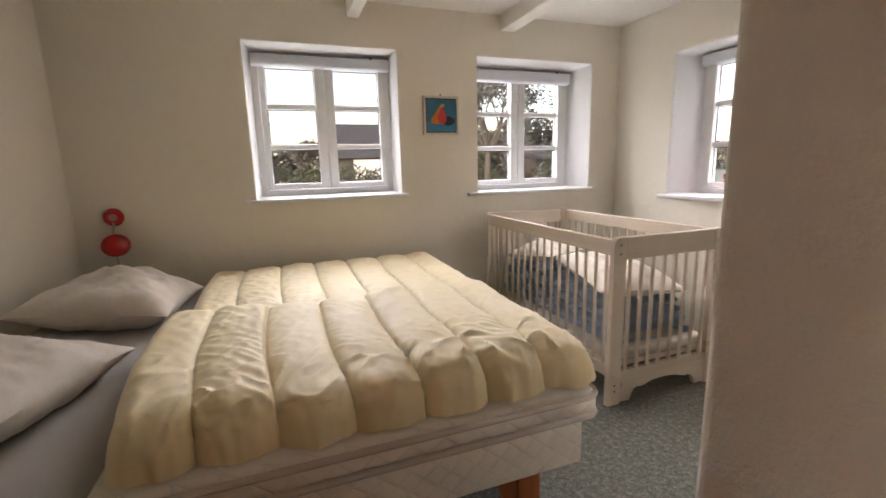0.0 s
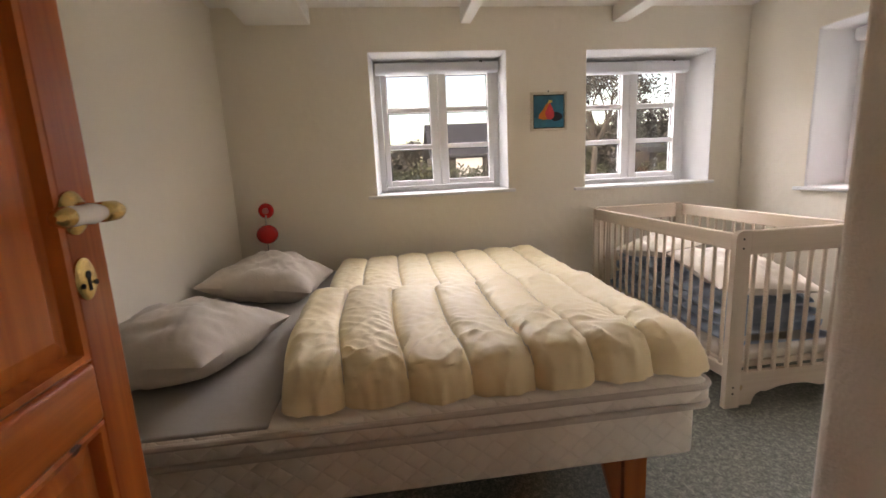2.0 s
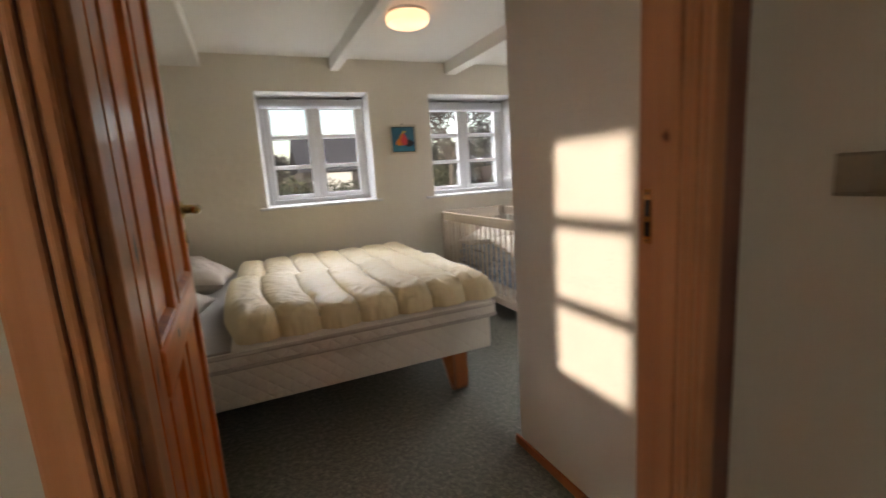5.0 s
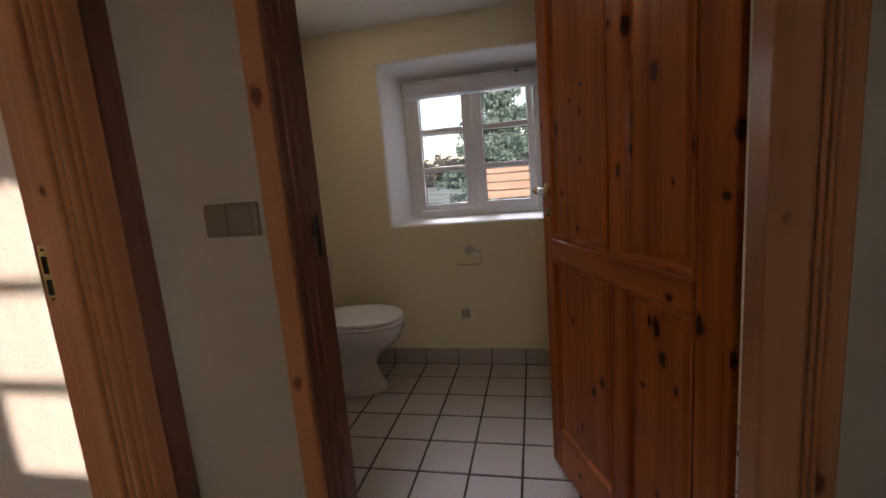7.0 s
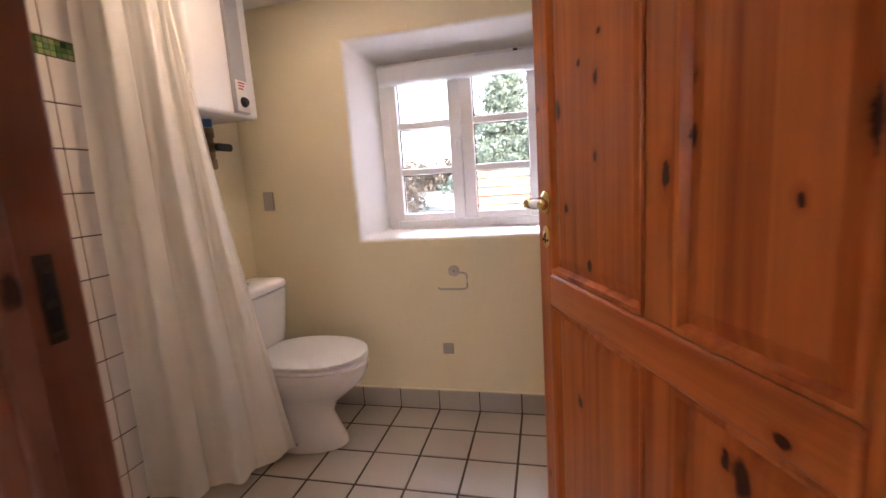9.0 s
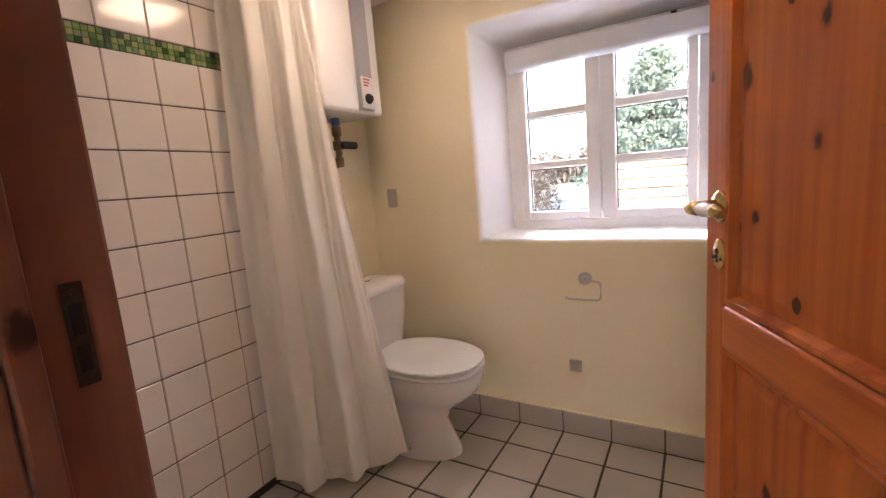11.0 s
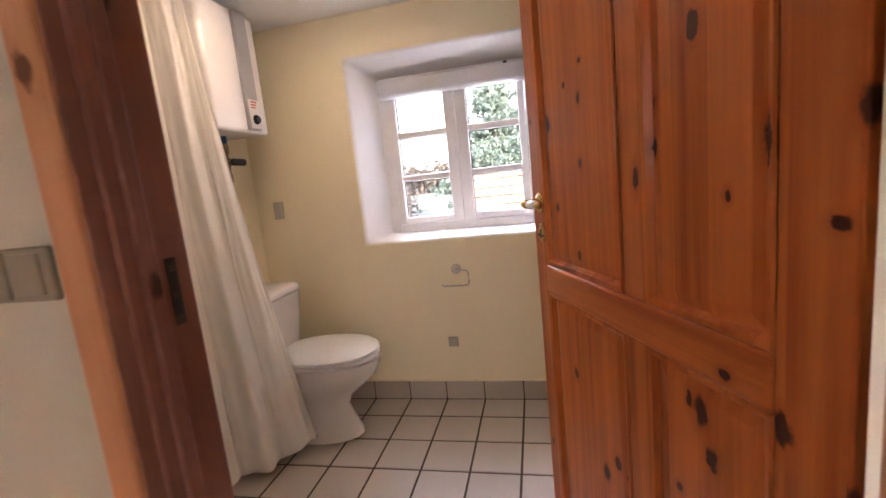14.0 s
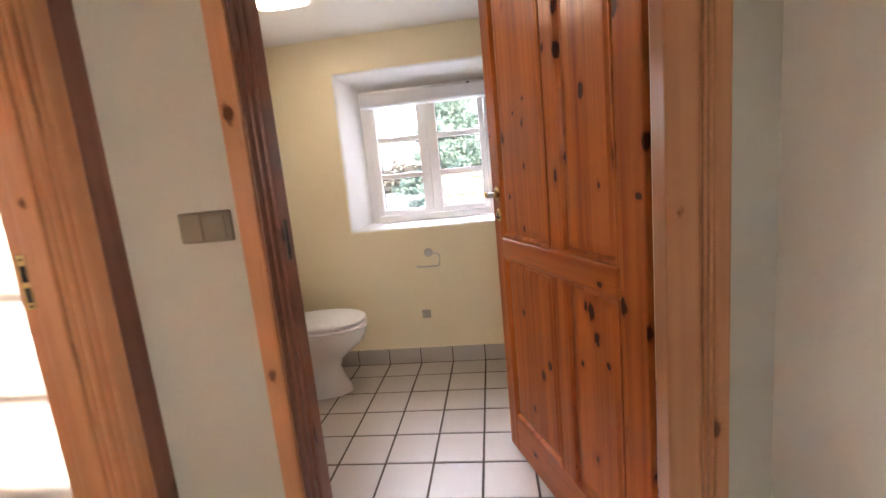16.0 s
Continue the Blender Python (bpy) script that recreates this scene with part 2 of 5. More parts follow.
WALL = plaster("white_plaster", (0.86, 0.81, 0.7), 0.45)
ROUGH_WALL = plaster("rough_white_plaster", (0.82, 0.76, 0.66), 0.9)
CREAM = plaster("cream_plaster", (0.84, 0.76, 0.55), 0.3)
# hall plaster darkened in colour to offset too much light on it
HALL_WALL = plaster("shade_toned_hall_plaster", (0.52, 0.475, 0.37), 0.3)
REVEAL = plaster("white_reveal_paint", (0.8, 0.8, 0.8), 0.25)
CEILING = plaster("white_ceiling_paint", (0.87, 0.85, 0.8), 0.2)
WHITE = plain("white_gloss_paint", (0.82, 0.82, 0.82), (0.76, 0.76, 0.77), 0.3, 4, 90, 0.05)
BLIND = plain("pale_grey_blind_cassette", (0.62, 0.64, 0.68), (0.58, 0.6, 0.64), 0.4, 4, 90, 0.04)
GASKET = plain("black_gasket", (0.02, 0.02, 0.02), rough=0.6)
GLASS = glass_material()
CARPET = carpet_material()
ORANGE = ((0.58, 0.165, 0.035), (0.28, 0.055, 0.012), (0.04, 0.009, 0.005))
BATH_KNOTS = ((0.239, 1.335, 0.013, 0.026), (0.327, 1.177, 0.007, 0.016), (0.03, 1.072, 0.012, 0.011), (0.09, 0.81, 0.011, 0.026), (0.21, 0.69, 0.015, 0.022), (0.115, 1.167, 0.011, 0.034), (0.369, 1.125, 0.009, 0.024),
              (0.178, 1.097, 0.006, 0.01), (0.604, 0.952, 0.01, 0.012), (0.653, 0.638, 0.012, 0.018), (0.256, 0.77, 0.008, 0.018), (0.283, 0.589, 0.008, 0.01), (0.636, 1.342, 0.008, 0.008), (0.56, 1.375, 0.008, 0.008),
              (0.17, 0.85, 0.012, 0.01), (0.479, 0.502, 0.014, 0.02), (0.705, 1.062, 0.012, 0.012), (0.338, 1.46, 0.009, 0.026), (0.165, 0.63, 0.01, 0.012))
BED_KNOTS = ((0.52, 1.25, 0.011, 0.022), (0.364, 1.11, 0.01, 0.014), (0.288, 1.057, 0.006, 0.014), (0.5, 0.716, 0.007, 0.016), (0.283, 0.876, 0.02, 0.008), (0.725, 1.39, 0.008, 0.009), (0.62, 1.22, 0.005, 0.009), (0.69, 0.82, 0.011, 0.007), (0.64, 0.69, 0.004, 0.03), (0.6, 1.02, 0.004, 0.01))
PINE = pine("knotty_pine", *ORANGE, knots=0.5, flat=1, gloss=0.07, marks=BATH_KNOTS)
PINE_H = pine("knotty_pine_rail", *ORANGE, axis=0, knots=0.4, flat=1, gloss=0.07, marks=BATH_KNOTS)
BED_PINE = pine("glossy_knotty_pine", *ORANGE, knots=0.4, flat=1, gloss=0.22, marks=BED_KNOTS)
BED_PINE_H = pine("glossy_knotty_pine_rail", *ORANGE, axis=0, knots=0.4, flat=1, gloss=0.22, marks=BED_KNOTS)
FRAME_PINE = pine("pale_lacquered_pine", (0.52, 0.235, 0.11), (0.4, 0.16, 0.068), (0.1, 0.03, 0.012), knots=0.1)
# reddish jamb pine, its colour also darkened for the shade it stands in
JAMB_PINE = pine("reddish_shaded_jamb_pine", (0.22, 0.095, 0.062), (0.13, 0.05, 0.032), (0.03, 0.01, 0.006), knots=0.8)
FRAME_PINE_X = pine("pale_lacquered_pine_head", (0.52, 0.235, 0.11), (0.4, 0.16, 0.068), (0.06, 0.02, 0.01), axis=0)
FRAME_PINE_Y = pine("pale_lacquered_pine_sill", (0.52, 0.235, 0.11), (0.4, 0.16, 0.068), (0.06, 0.02, 0.01), axis=1)
LEG_WOOD = pine("orange_bed_leg_wood", (0.38, 0.12, 0.035), (0.26, 0.07, 0.02), (0.2, 0.06, 0.02))
LIMED = pine("limed_white_pine", (0.7, 0.6, 0.49), (0.62, 0.52, 0.41), (0.5, 0.36, 0.2), rough=0.5)
LIMED_X = pine("limed_white_pine_rail", (0.7, 0.6, 0.49), (0.62, 0.52, 0.41), (0.5, 0.36, 0.2), axis=0, rough=0.5)
LIMED_Y = pine("limed_white_pine_side", (0.7, 0.6, 0.49), (0.62, 0.52, 0.41), (0.5, 0.36, 0.2), axis=1, rough=0.5)
BRASS = plain("worn_brass", (0.72, 0.52, 0.22), (0.5, 0.34, 0.13), 0.25, 20, 150, 0.05, metal=1.0)
PORCELAIN = plain("white_porcelain", (0.83, 0.81, 0.8), (0.8, 0.78, 0.77), 0.12, 3, 30, 0.0, coat=0.5)
STEEL = plain("brushed_steel", (0.6, 0.58, 0.54), (0.45, 0.43, 0.4), 0.3, 10, 200, 0.05, metal=1.0)
DARK_STEEL = plain("dark_strike_steel", (0.09, 0.075, 0.06), (0.05, 0.04, 0.03), 0.55, 30, 200, 0.1, metal=1.0)
AGED = plain("aged_bronze", (0.3, 0.2, 0.11), (0.16, 0.1, 0.06), 0.45, 30, 200, 0.1, metal=0.8)
BLACK = plain("black_hole", (0.01, 0.01, 0.01), rough=0.8)
SWITCH = plain("champagne_plastic", (0.24, 0.205, 0.14), (0.22, 0.185, 0.125), 0.35, 8, 80, 0.03)
PLATE_GREY = plain("grey_plastic_plate", (0.42, 0.39, 0.33), (0.38, 0.35, 0.3), 0.4, 8, 80, 0.03)
RED = plain("glossy_red_enamel", (0.62, 0.012, 0.01), (0.5, 0.01, 0.008), 0.2, 6, 60, 0.02, coat=0.6)
CORD = plain("grey_cord", (0.3, 0.27, 0.22), rough=0.7)
DUVET = cloth("cream_down_cover", (0.9, 0.76, 0.48), 420, 0.15, 0.25, 0.55, 0.7)
PILLOW = cloth("off_white_cotton", (0.64, 0.57, 0.49), 330, 0.3, 0.35, 0.85, 0.7)
SHEET = cloth("grey_sheet", (0.36, 0.33, 0.29), 300, 0.3, 0.25, 0.9, 0.5)
TICKING = quilt_material("quilted_mattress_cover", (0.86, 0.81, 0.73))
BASE_CLOTH = quilt_material("quilted_bed_base_cover", (0.85, 0.79, 0.7), 0.075)
PIPING = cloth("pale_edge_piping", (0.6, 0.54, 0.48), 300, 0.2, 0.2)
BLUE = cloth("dusty_blue_quilt", (0.33, 0.42, 0.54), 260, 0.4, 0.5, 0.85, 0.8)
COT_PILLOW = cloth("pale_cot_bedding", (0.72, 0.65, 0.56), 300, 0.3, 0.4)
CURTAIN = cloth("white_shower_cloth", (0.95, 0.93, 0.88), 500, 0.1, 0.08, 0.5, 0.5)
cn, cl = CURTAIN.node_tree.nodes, CURTAIN.node_tree.links
thin, blend = cn.new("ShaderNodeBsdfTranslucent"), cn.new("ShaderNodeMixShader")
thin.inputs[0].default_value, blend.inputs[0].default_value = (0.98, 0.95, 0.86, 1), 0.26
cl.new(cn["Principled BSDF"].outputs[0], blend.inputs[1])
cl.new(thin.outputs[0], blend.inputs[2])
cl.new(blend.outputs[0], cn["Material Output"].inputs[0])
FLOOR_TILE = tile_material("pale_floor_tile", (0.5, 0.455, 0.41), 0.42)
SKIRT_TILE = tile_material("grey_skirting_tile", (0.45, 0.41, 0.37), 0.3)
WALL_TILE = tile_material("glossy_white_tile", (0.80, 0.74, 0.69), 0.1, 0.02)
GROUT = plain("brown_grout", (0.085, 0.058, 0.042), (0.055, 0.038, 0.028), 0.9, 10, 150, 0.3)
MOSAIC = mosaic_material()
GREY_PANEL = plain("grey_enamel_panel", (0.33, 0.33, 0.34), (0.3, 0.3, 0.31), 0.3)
HEATER = plain("white_enamel", (0.8, 0.78, 0.77), (0.77, 0.75, 0.74), 0.2, 3, 60, 0.02, coat=0.3)
LABEL_WHITE = plain("printed_label", (0.7, 0.68, 0.66), rough=0.5)
LABEL_RED = plain("red_print", (0.5, 0.05, 0.05), rough=0.5)
DOME = glow("lit_opal_glass", (1.0, 0.56, 0.28), 1.5)
BATH_GLOW = glow("lit_white_diffuser", (1.0, 0.8, 0.52), 6.5)



# ---- shapes ----
def part(name, bm, mat, parent=None, label="", smooth=False):
    me = bpy.data.meshes.new(name)
    bmesh.ops.recalc_face_normals(bm, faces=bm.faces)
    bm.to_mesh(me)
    bm.free()
    me.materials.append(mat)
    for p in me.polygons:
        p.use_smooth = smooth
    if smooth:
        me.set_sharp_from_angle(angle=radians(42))
    ob = new(name, me)
    if parent:
        ob.parent = parent
    if label:
        ob["label"] = label
    return ob


def thing(name, label, category, at=None, group="", kind=""):
    ob = new(name)
    ob.empty_display_size = 0.05
    if at is not None:
        ob.matrix_world = at
    return tagged(ob, label, category, group, kind)


def box(bm, x0, x1, y0, y1, z0, z1, bevel=0.0, seg=2):
    r = bmesh.ops.create_cube(bm, size=1)["verts"]
    for v in r:
        v.co = Vector(((x0 + x1) / 2 + v.co.x * (x1 - x0), (y0 + y1) / 2 + v.co.y * (y1 - y0), (z0 + z1) / 2 + v.co.z * (z1 - z0)))
    if bevel:
        es = list({e for v in r for e in v.link_edges})
        bmesh.ops.bevel(bm, geom=es, offset=bevel, segments=seg, profile=0.5, affect="EDGES")
    return bm


def boxed(*args, **kw):
    return box(bmesh.new(), *args, **kw)


def turned(bm, profile, m=Matrix(), seg=24):
    """A body of revolution round z: (radius, height) pairs, closed at both ends."""
    rings = []
    for r, z in profile:
        rings.append([bm.verts.new(m @ Vector((r * math.cos(2 * math.pi * k / seg), r * math.sin(2 * math.pi * k / seg), z))) for k in range(seg)])
    for a, b in zip(rings, rings[1:]):
        for k in range(seg):
            bm.faces.new((a[k], a[(k + 1) % seg], b[(k + 1) % seg], b[k]))
    bm.faces.new(rings[0])
    bm.faces.new(rings[-1])
    return bm


def rod(bm, a, b, r, seg=10, r2=None):
    a, b = Vector(a), Vector(b)
    m = Matrix.Translation(a) @ (b - a).to_track_quat("Z", "Y").to_matrix().to_4x4()
    return turned(bm, [(r, 0), (r2 or r, (b - a).length)], m, seg)


def tube(bm, pts, r, seg=10):
    pts = [Vector(p) for p in pts]
    rings = []
    for i, p in enumerate(pts):
        d = (pts[min(i + 1, len(pts) - 1)] - pts[max(i - 1, 0)]).normalized()
        q = d.to_track_quat("Z", "Y").to_matrix()
        rings.append([bm.verts.new(p + q @ Vector((r * math.cos(2 * math.pi * k / seg), r * math.sin(2 * math.pi * k / seg), 0))) for k in range(seg)])
    for a, b in zip(rings, rings[1:]):
        for k in range(seg):
            bm.faces.new((a[k], a[(k + 1) % seg], b[(k + 1) % seg], b[k]))
    bm.faces.new(rings[0])
    bm.faces.new(rings[-1])
    return bm


def prism(bm, outline, m=Matrix(), depth=1.0):
    """A flat outline in x and z, pushed along y by depth, placed by m."""
    a = [bm.verts.new(m @ Vector((x, 0, z))) for x, z in outline]
    b = [bm.verts.new(m @ Vector((x, depth, z))) for x, z in outline]
    bm.faces.new(a)
    bm.faces.new(b)
    for k in range(len(a)):
        bm.faces.new((a[k], a[(k + 1) % len(a)], b[(k + 1) % len(a)], b[k]))
    return bm


def grid(bm, nu, nv, f, wrap=False):
    vs = [[bm.verts.new(f(i / nu, j / nv)) for j in range(nv + 1)] for i in range(nu + 1)]
    for i in range(nu):
        for j in range(nv):
            bm.faces.new((vs[i][j], vs[i + 1][j], vs[i + 1][j + 1], vs[i][j + 1]))
    return vs


# ---- setting ----
def wall(name, mat, place, u0, u1, z0, z1, deep, holes=(), bevel=0.012, reveal=None):
    """A wall seen along its own y: u to the right, the room's face at y = 0, deep metres thick behind it. A hole is its rectangle on the room's face
    and the one at the back: (u0, u1, z0, z1), (u0, u1, z0, z1)."""
    bm = bmesh.new()
    us, zs = {u0: u0, u1: u1}, {z0: z0, z1: z1}
    for a, b in holes:
        us[a[0]], us[a[1]], zs[a[2]], zs[a[3]] = b
    ul, zl = sorted(us), sorted(zs)
    front = [[bm.verts.new((u, 0, z)) for z in zl] for u in ul]
    back = [[bm.verts.new((us[u], deep, zs[z])) for z in zl] for u in ul]
    inside = lambda i, j: any(a[0] <= ul[i] and ul[i + 1] <= a[1] and a[2] <= zl[j] and zl[j + 1] <= a[3] for a, _ in holes)
    solid = {(i, j) for i in range(len(ul) - 1) for j in range(len(zl) - 1) if not inside(i, j)}
    for i, j in solid:
        for g in (front, back):
            bm.faces.new((g[i][j], g[i + 1][j], g[i + 1][j + 1], g[i][j + 1]))
        for di, dj, p, q in ((-1, 0, (0, 0), (0, 1)), (1, 0, (1, 0), (1, 1)), (0, -1, (0, 0), (1, 0)), (0, 1, (0, 1), (1, 1))):
            if (i + di, j + dj) not in solid:
                side = bm.faces.new((front[i + p[0]][j + p[1]], front[i + q[0]][j + q[1]], back[i + q[0]][j + q[1]], back[i + p[0]][j + p[1]]))
                side.material_index = 1 if reveal else 0
    ob = part(name, bm, mat)
    if reveal:
        ob.data.materials.append(reveal)
    ob.matrix_world = place
    if bevel:
        mod = ob.modifiers.new("worn_edges", "BEVEL")
        mod.width, mod.segments, mod.limit_method, mod.angle_limit = bevel, 3, "ANGLE", radians(40)
    return tagged(ob, kind="structure")


def block(name, mat, *dims, bevel=0.0):
    return tagged(part(name, boxed(*dims, bevel=bevel, seg=3), mat), kind="structure")


NORTH, EAST, WEST, SOUTH = 2.93, 2.555, -1.045, -0.25
BATH_E, BATH_N, BATH_S = 2.338, 0.32, -1.95
BATH_W, HALL_E, HALL_W = 0.715, 0.594, -1.6
wall("wall_north", WALL, pose(0, NORTH, 0), WEST - 0.3, EAST + 0.3, -0.1, 2.4, 0.27,
     [((-0.12, 0.785, 0.96, 1.872), (-0.087, 0.772, 0.975, 1.845)), ((1.352, 2.305, 0.945, 1.865), (1.35, 2.212, 0.95, 1.825))], reveal=REVEAL)
# u runs south along the east wall, so it is turned by -90 degrees
wall("wall_east", WALL, pose(EAST, 0, 0, 0, 0, -90), -NORTH, -0.4, -0.1, 2.4, 0.27,
     [((-2.4, -1.46, 0.9, 1.832), (-2.315, -1.48, 0.912, 1.81))], reveal=REVEAL)
wall("wall_west", WALL, pose(WEST, 0, 0, 0, 0, 90), SOUTH - 0.1, NORTH + 0.27, -0.1, 2.4, 0.25)
bm = bmesh.new()
prism(bm, [(0.66, -0.249), (0.66, 0.55), (EAST + 0.2, 0.55), (EAST + 0.2, BATH_N), (BATH_W, BATH_N), (BATH_W, -0.249)], Matrix(((1, 0, 0, 0), (0, 0, 1, 0), (0, 1, 0, -0.1), (0, 0, 0, 1))), 2.4)
corner_wall = tagged(part("wall_bedroom_south", bm, ROUGH_WALL), kind="structure")
mod = corner_wall.modifiers.new("worn_edges", "BEVEL")
mod.width, mod.segments, mod.limit_method = 0.03, 4, "ANGLE"
bm = bmesh.new()
box(bm, HALL_W - 0.27, -0.43, -0.35, SOUTH, -0.1, 2.4)
box(bm, 0.485, 0.659, -0.35, SOUTH, -0.1, 2.4)
box(bm, -0.43, 0.485, -0.35, SOUTH, 1.99, 2.4)
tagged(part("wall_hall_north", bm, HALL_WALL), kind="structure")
bm = bmesh.new()
box(bm, HALL_E, BATH_W, -0.66, -0.351, -0.1, 2.4)
box(bm, HALL_E, BATH_W, -2.2, -1.58, -0.1, 2.4)
box(bm, HALL_E, BATH_W, -1.58, -0.66, 1.99, 2.4)
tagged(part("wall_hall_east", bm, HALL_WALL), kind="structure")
# whiter plaster than the other hall walls: its brighter light is in the colour
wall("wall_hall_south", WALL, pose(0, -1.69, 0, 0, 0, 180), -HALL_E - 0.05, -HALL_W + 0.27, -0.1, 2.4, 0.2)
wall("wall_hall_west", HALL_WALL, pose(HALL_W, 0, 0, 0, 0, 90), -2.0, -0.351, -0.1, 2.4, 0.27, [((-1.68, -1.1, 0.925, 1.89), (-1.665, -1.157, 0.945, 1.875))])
wall("wall_bath_east", CREAM, pose(BATH_E, 0, 0, 0, 0, -90), -BATH_N - 0.2, -BATH_S + 0.15, -0.1, 2.4, 0.27,
     [((0.296, 1.24, 0.877, 1.803), (0.4, 1.195, 0.905, 1.712))], 0.016, REVEAL)
wall("wall_bath_south", CREAM, pose(0, BATH_S, 0, 0, 0, 180), -BATH_E - 0.2, -BATH_W, -0.1, 2.4, 0.2)
block("wall_bath_north_skin", CREAM, BATH_W + 0.001, BATH_E - 0.001, BATH_N - 0.004, BATH_N + 0.02, -0.05, 2.3)
block("ceiling", CEILING, WEST - 0.2, EAST + 0.2, -0.349, NORTH + 0.2, 2.14, 2.3)
block("ceiling_hall", CEILING, HALL_W - 0.2, HALL_E + 0.05, -1.85, -0.349, 2.14, 2.3)
block("ceiling_bath", CEILING, BATH_W, BATH_E + 0.1, BATH_S - 0.1, BATH_N, 2.01, 2.3)
bm = bmesh.new()
box(bm, WEST - 0.1, 0.7, -0.349, 0.5, -0.1, 0.0)
box(bm, WEST - 0.1, EAST + 0.1, 0.5, NORTH + 0.1, -0.1, 0.0)
tagged(part("floor", bm, CARPET), kind="structure")
block("floor_hall", CARPET, HALL_W - 0.1, 0.6, -1.8, -0.3492, -0.1, 0.0)
for name, x0, x1 in (("beam_1", -0.85, -0.46), ("beam_2", 0.487, 0.56), ("beam_3", 1.53, 1.64)):
    block(name, CEILING, x0, x1, 0.3 if x0 > 0.6 else -0.2, NORTH + 0.05, 2.04, 2.18, bevel=0.008)


def window(name, label, place, u0, u1, z0, z1, deep=0.235, blind=True, latch=True, sashes=2, roll=0.075):
    """Two side-hung sashes of three panes each in a shared frame, with a roller blind rolled up at the head."""
    w, h = u1 - u0, z1 - z0
    root = thing(name, label, "window", place @ pose(u0, deep, z0), kind="structure")
    f = 0.034
    bm = bmesh.new()
    box(bm, -0.02, f, -0.03, 0.035, -0.02, h + 0.02, 0.004)
    box(bm, w - f, w + 0.02, -0.03, 0.035, -0.02, h + 0.02, 0.004)
    box(bm, f, w - f, -0.03, 0.035, -0.02, f, 0.004)
    box(bm, f, w - f, -0.03, 0.035, h - f, h + 0.02, 0.004)
    part("window_frame", bm, WHITE, root)
    half = (w - 2 * f) / sashes
    st, mu = 0.046, 0.034
    gz0, gz1 = f + st - 0.006, h - f - st + 0.004
    ph = (gz1 - gz0 - 2 * mu) / 3
    for k in range(sashes):
        x0, x1 = f + k * half + 0.002, f + (k + 1) * half - 0.002
        gx0, gx1 = x0 + (st - 0.01 if k == 0 else st + 0.012), x1 - (st + 0.012 if k == 0 else st - 0.01)
        bm = bmesh.new()
        box(bm, x0, gx0, -0.042, 0.02, f + 0.003, h - f - 0.003, 0.005)
        box(bm, gx1, x1, -0.042, 0.02, f + 0.003, h - f - 0.003, 0.005)
        for a, b in ((f + 0.003, gz0), (gz1, h - f - 0.003)):
            box(bm, gx0, gx1, -0.0415, 0.0195, a, b, 0.005)
        for i in (1, 2):
            box(bm, gx0, gx1, -0.036, 0.018, gz0 + i * ph + (i - 1) * mu, gz0 + i * (ph + mu), 0.006)
        sash = part("sash", bm, WHITE, root)
        for i in range(3):
            a = gz0 + i * (ph + mu)
            pane = part("pane", boxed(gx0 - 0.004, gx1 + 0.004, -0.006, 0.0, a - 0.004, a + ph + 0.004), GLASS, sash)
            pane.visible_shadow = False
            bm = bmesh.new()
            t = 0.0045
            box(bm, gx0, gx1, -0.011, -0.007, a, a + t)
            box(bm, gx0, gx1, -0.011, -0.007, a + ph - t, a + ph)
            box(bm, gx0, gx0 + t, -0.011, -0.007, a + t, a + ph - t)
            box(bm, gx1 - t, gx1, -0.011, -0.007, a + t, a + ph - t)
            part("gasket", bm, GASKET, sash, "black rubber gasket")
    if latch:
        bm = bmesh.new()
        c = w / 2
        box(bm, c - 0.016, c - 0.002, -0.052, -0.042, h * 0.5 - 0.05, h * 0.5 + 0.05, 0.004)
        tube(bm, [(c - 0.009, -0.052, h * 0.5 + 0.03), (c - 0.012, -0.07, h * 0.5 + 0.035), (c - 0.02, -0.078, h * 0.5 + 0.01), (c - 0.022, -0.076, h * 0.5 - 0.03)], 0.006)
        part("latch", bm, WHITE, root, "white casement latch")
    if blind:
        bm = bmesh.new()
        prof = [(-0.045, h - roll), (-0.045, h - 0.012), (-0.052, h - 0.002), (-0.088, h - 0.002), (-0.1, h - 0.012), (-0.1, h - roll + 0.02), (-0.092, h - roll + 0.007), (-0.08, h - roll)]
        prism(bm, [(y, z) for y, z in prof], Matrix(((0, 1, 0, 0.004), (1, 0, 0, 0), (0, 0, 1, 0), (0, 0, 0, 1))), w - 0.008)
        cas = part("blind_cassette", bm, BLIND, root, "pale grey rolled-up roller blind cassette", smooth=True)
        part("clip", boxed(w * 0.84, w * 0.84 + 0.02, -0.103, -0.099, h - 0.012, h - 0.002, 0.001), BLACK, cas, "small black blind clip")
    return root


N_PLACE, E_PLACE, B_PLACE = pose(0, NORTH, 0), pose(EAST, 0, 0, 0, 0, -90), pose(BATH_E, 0, 0, 0, 0, -90)
window("window_1", "white wooden casement window with six panes", N_PLACE, -0.087, 0.772, 0.975, 1.845)
window("window_2", "white casement window in a splayed reveal, blind rolled up", N_PLACE, 1.35, 2.212, 0.95, 1.825, roll=0.088)
window("window_3", "white casement window beside the cot", E_PLACE, -2.315, -1.48, 0.912, 1.81)
window("window_4", "white bathroom casement window with rolled-up blind", B_PLACE, 0.4, 1.195, 0.905, 1.712, roll=0.094)
window("window_5", "white hall casement window facing the low sun", pose(HALL_W, 0, 0, 0, 0, 90), -1.665, -1.157, 0.945, 1.875, blind=False, latch=False, sashes=1)
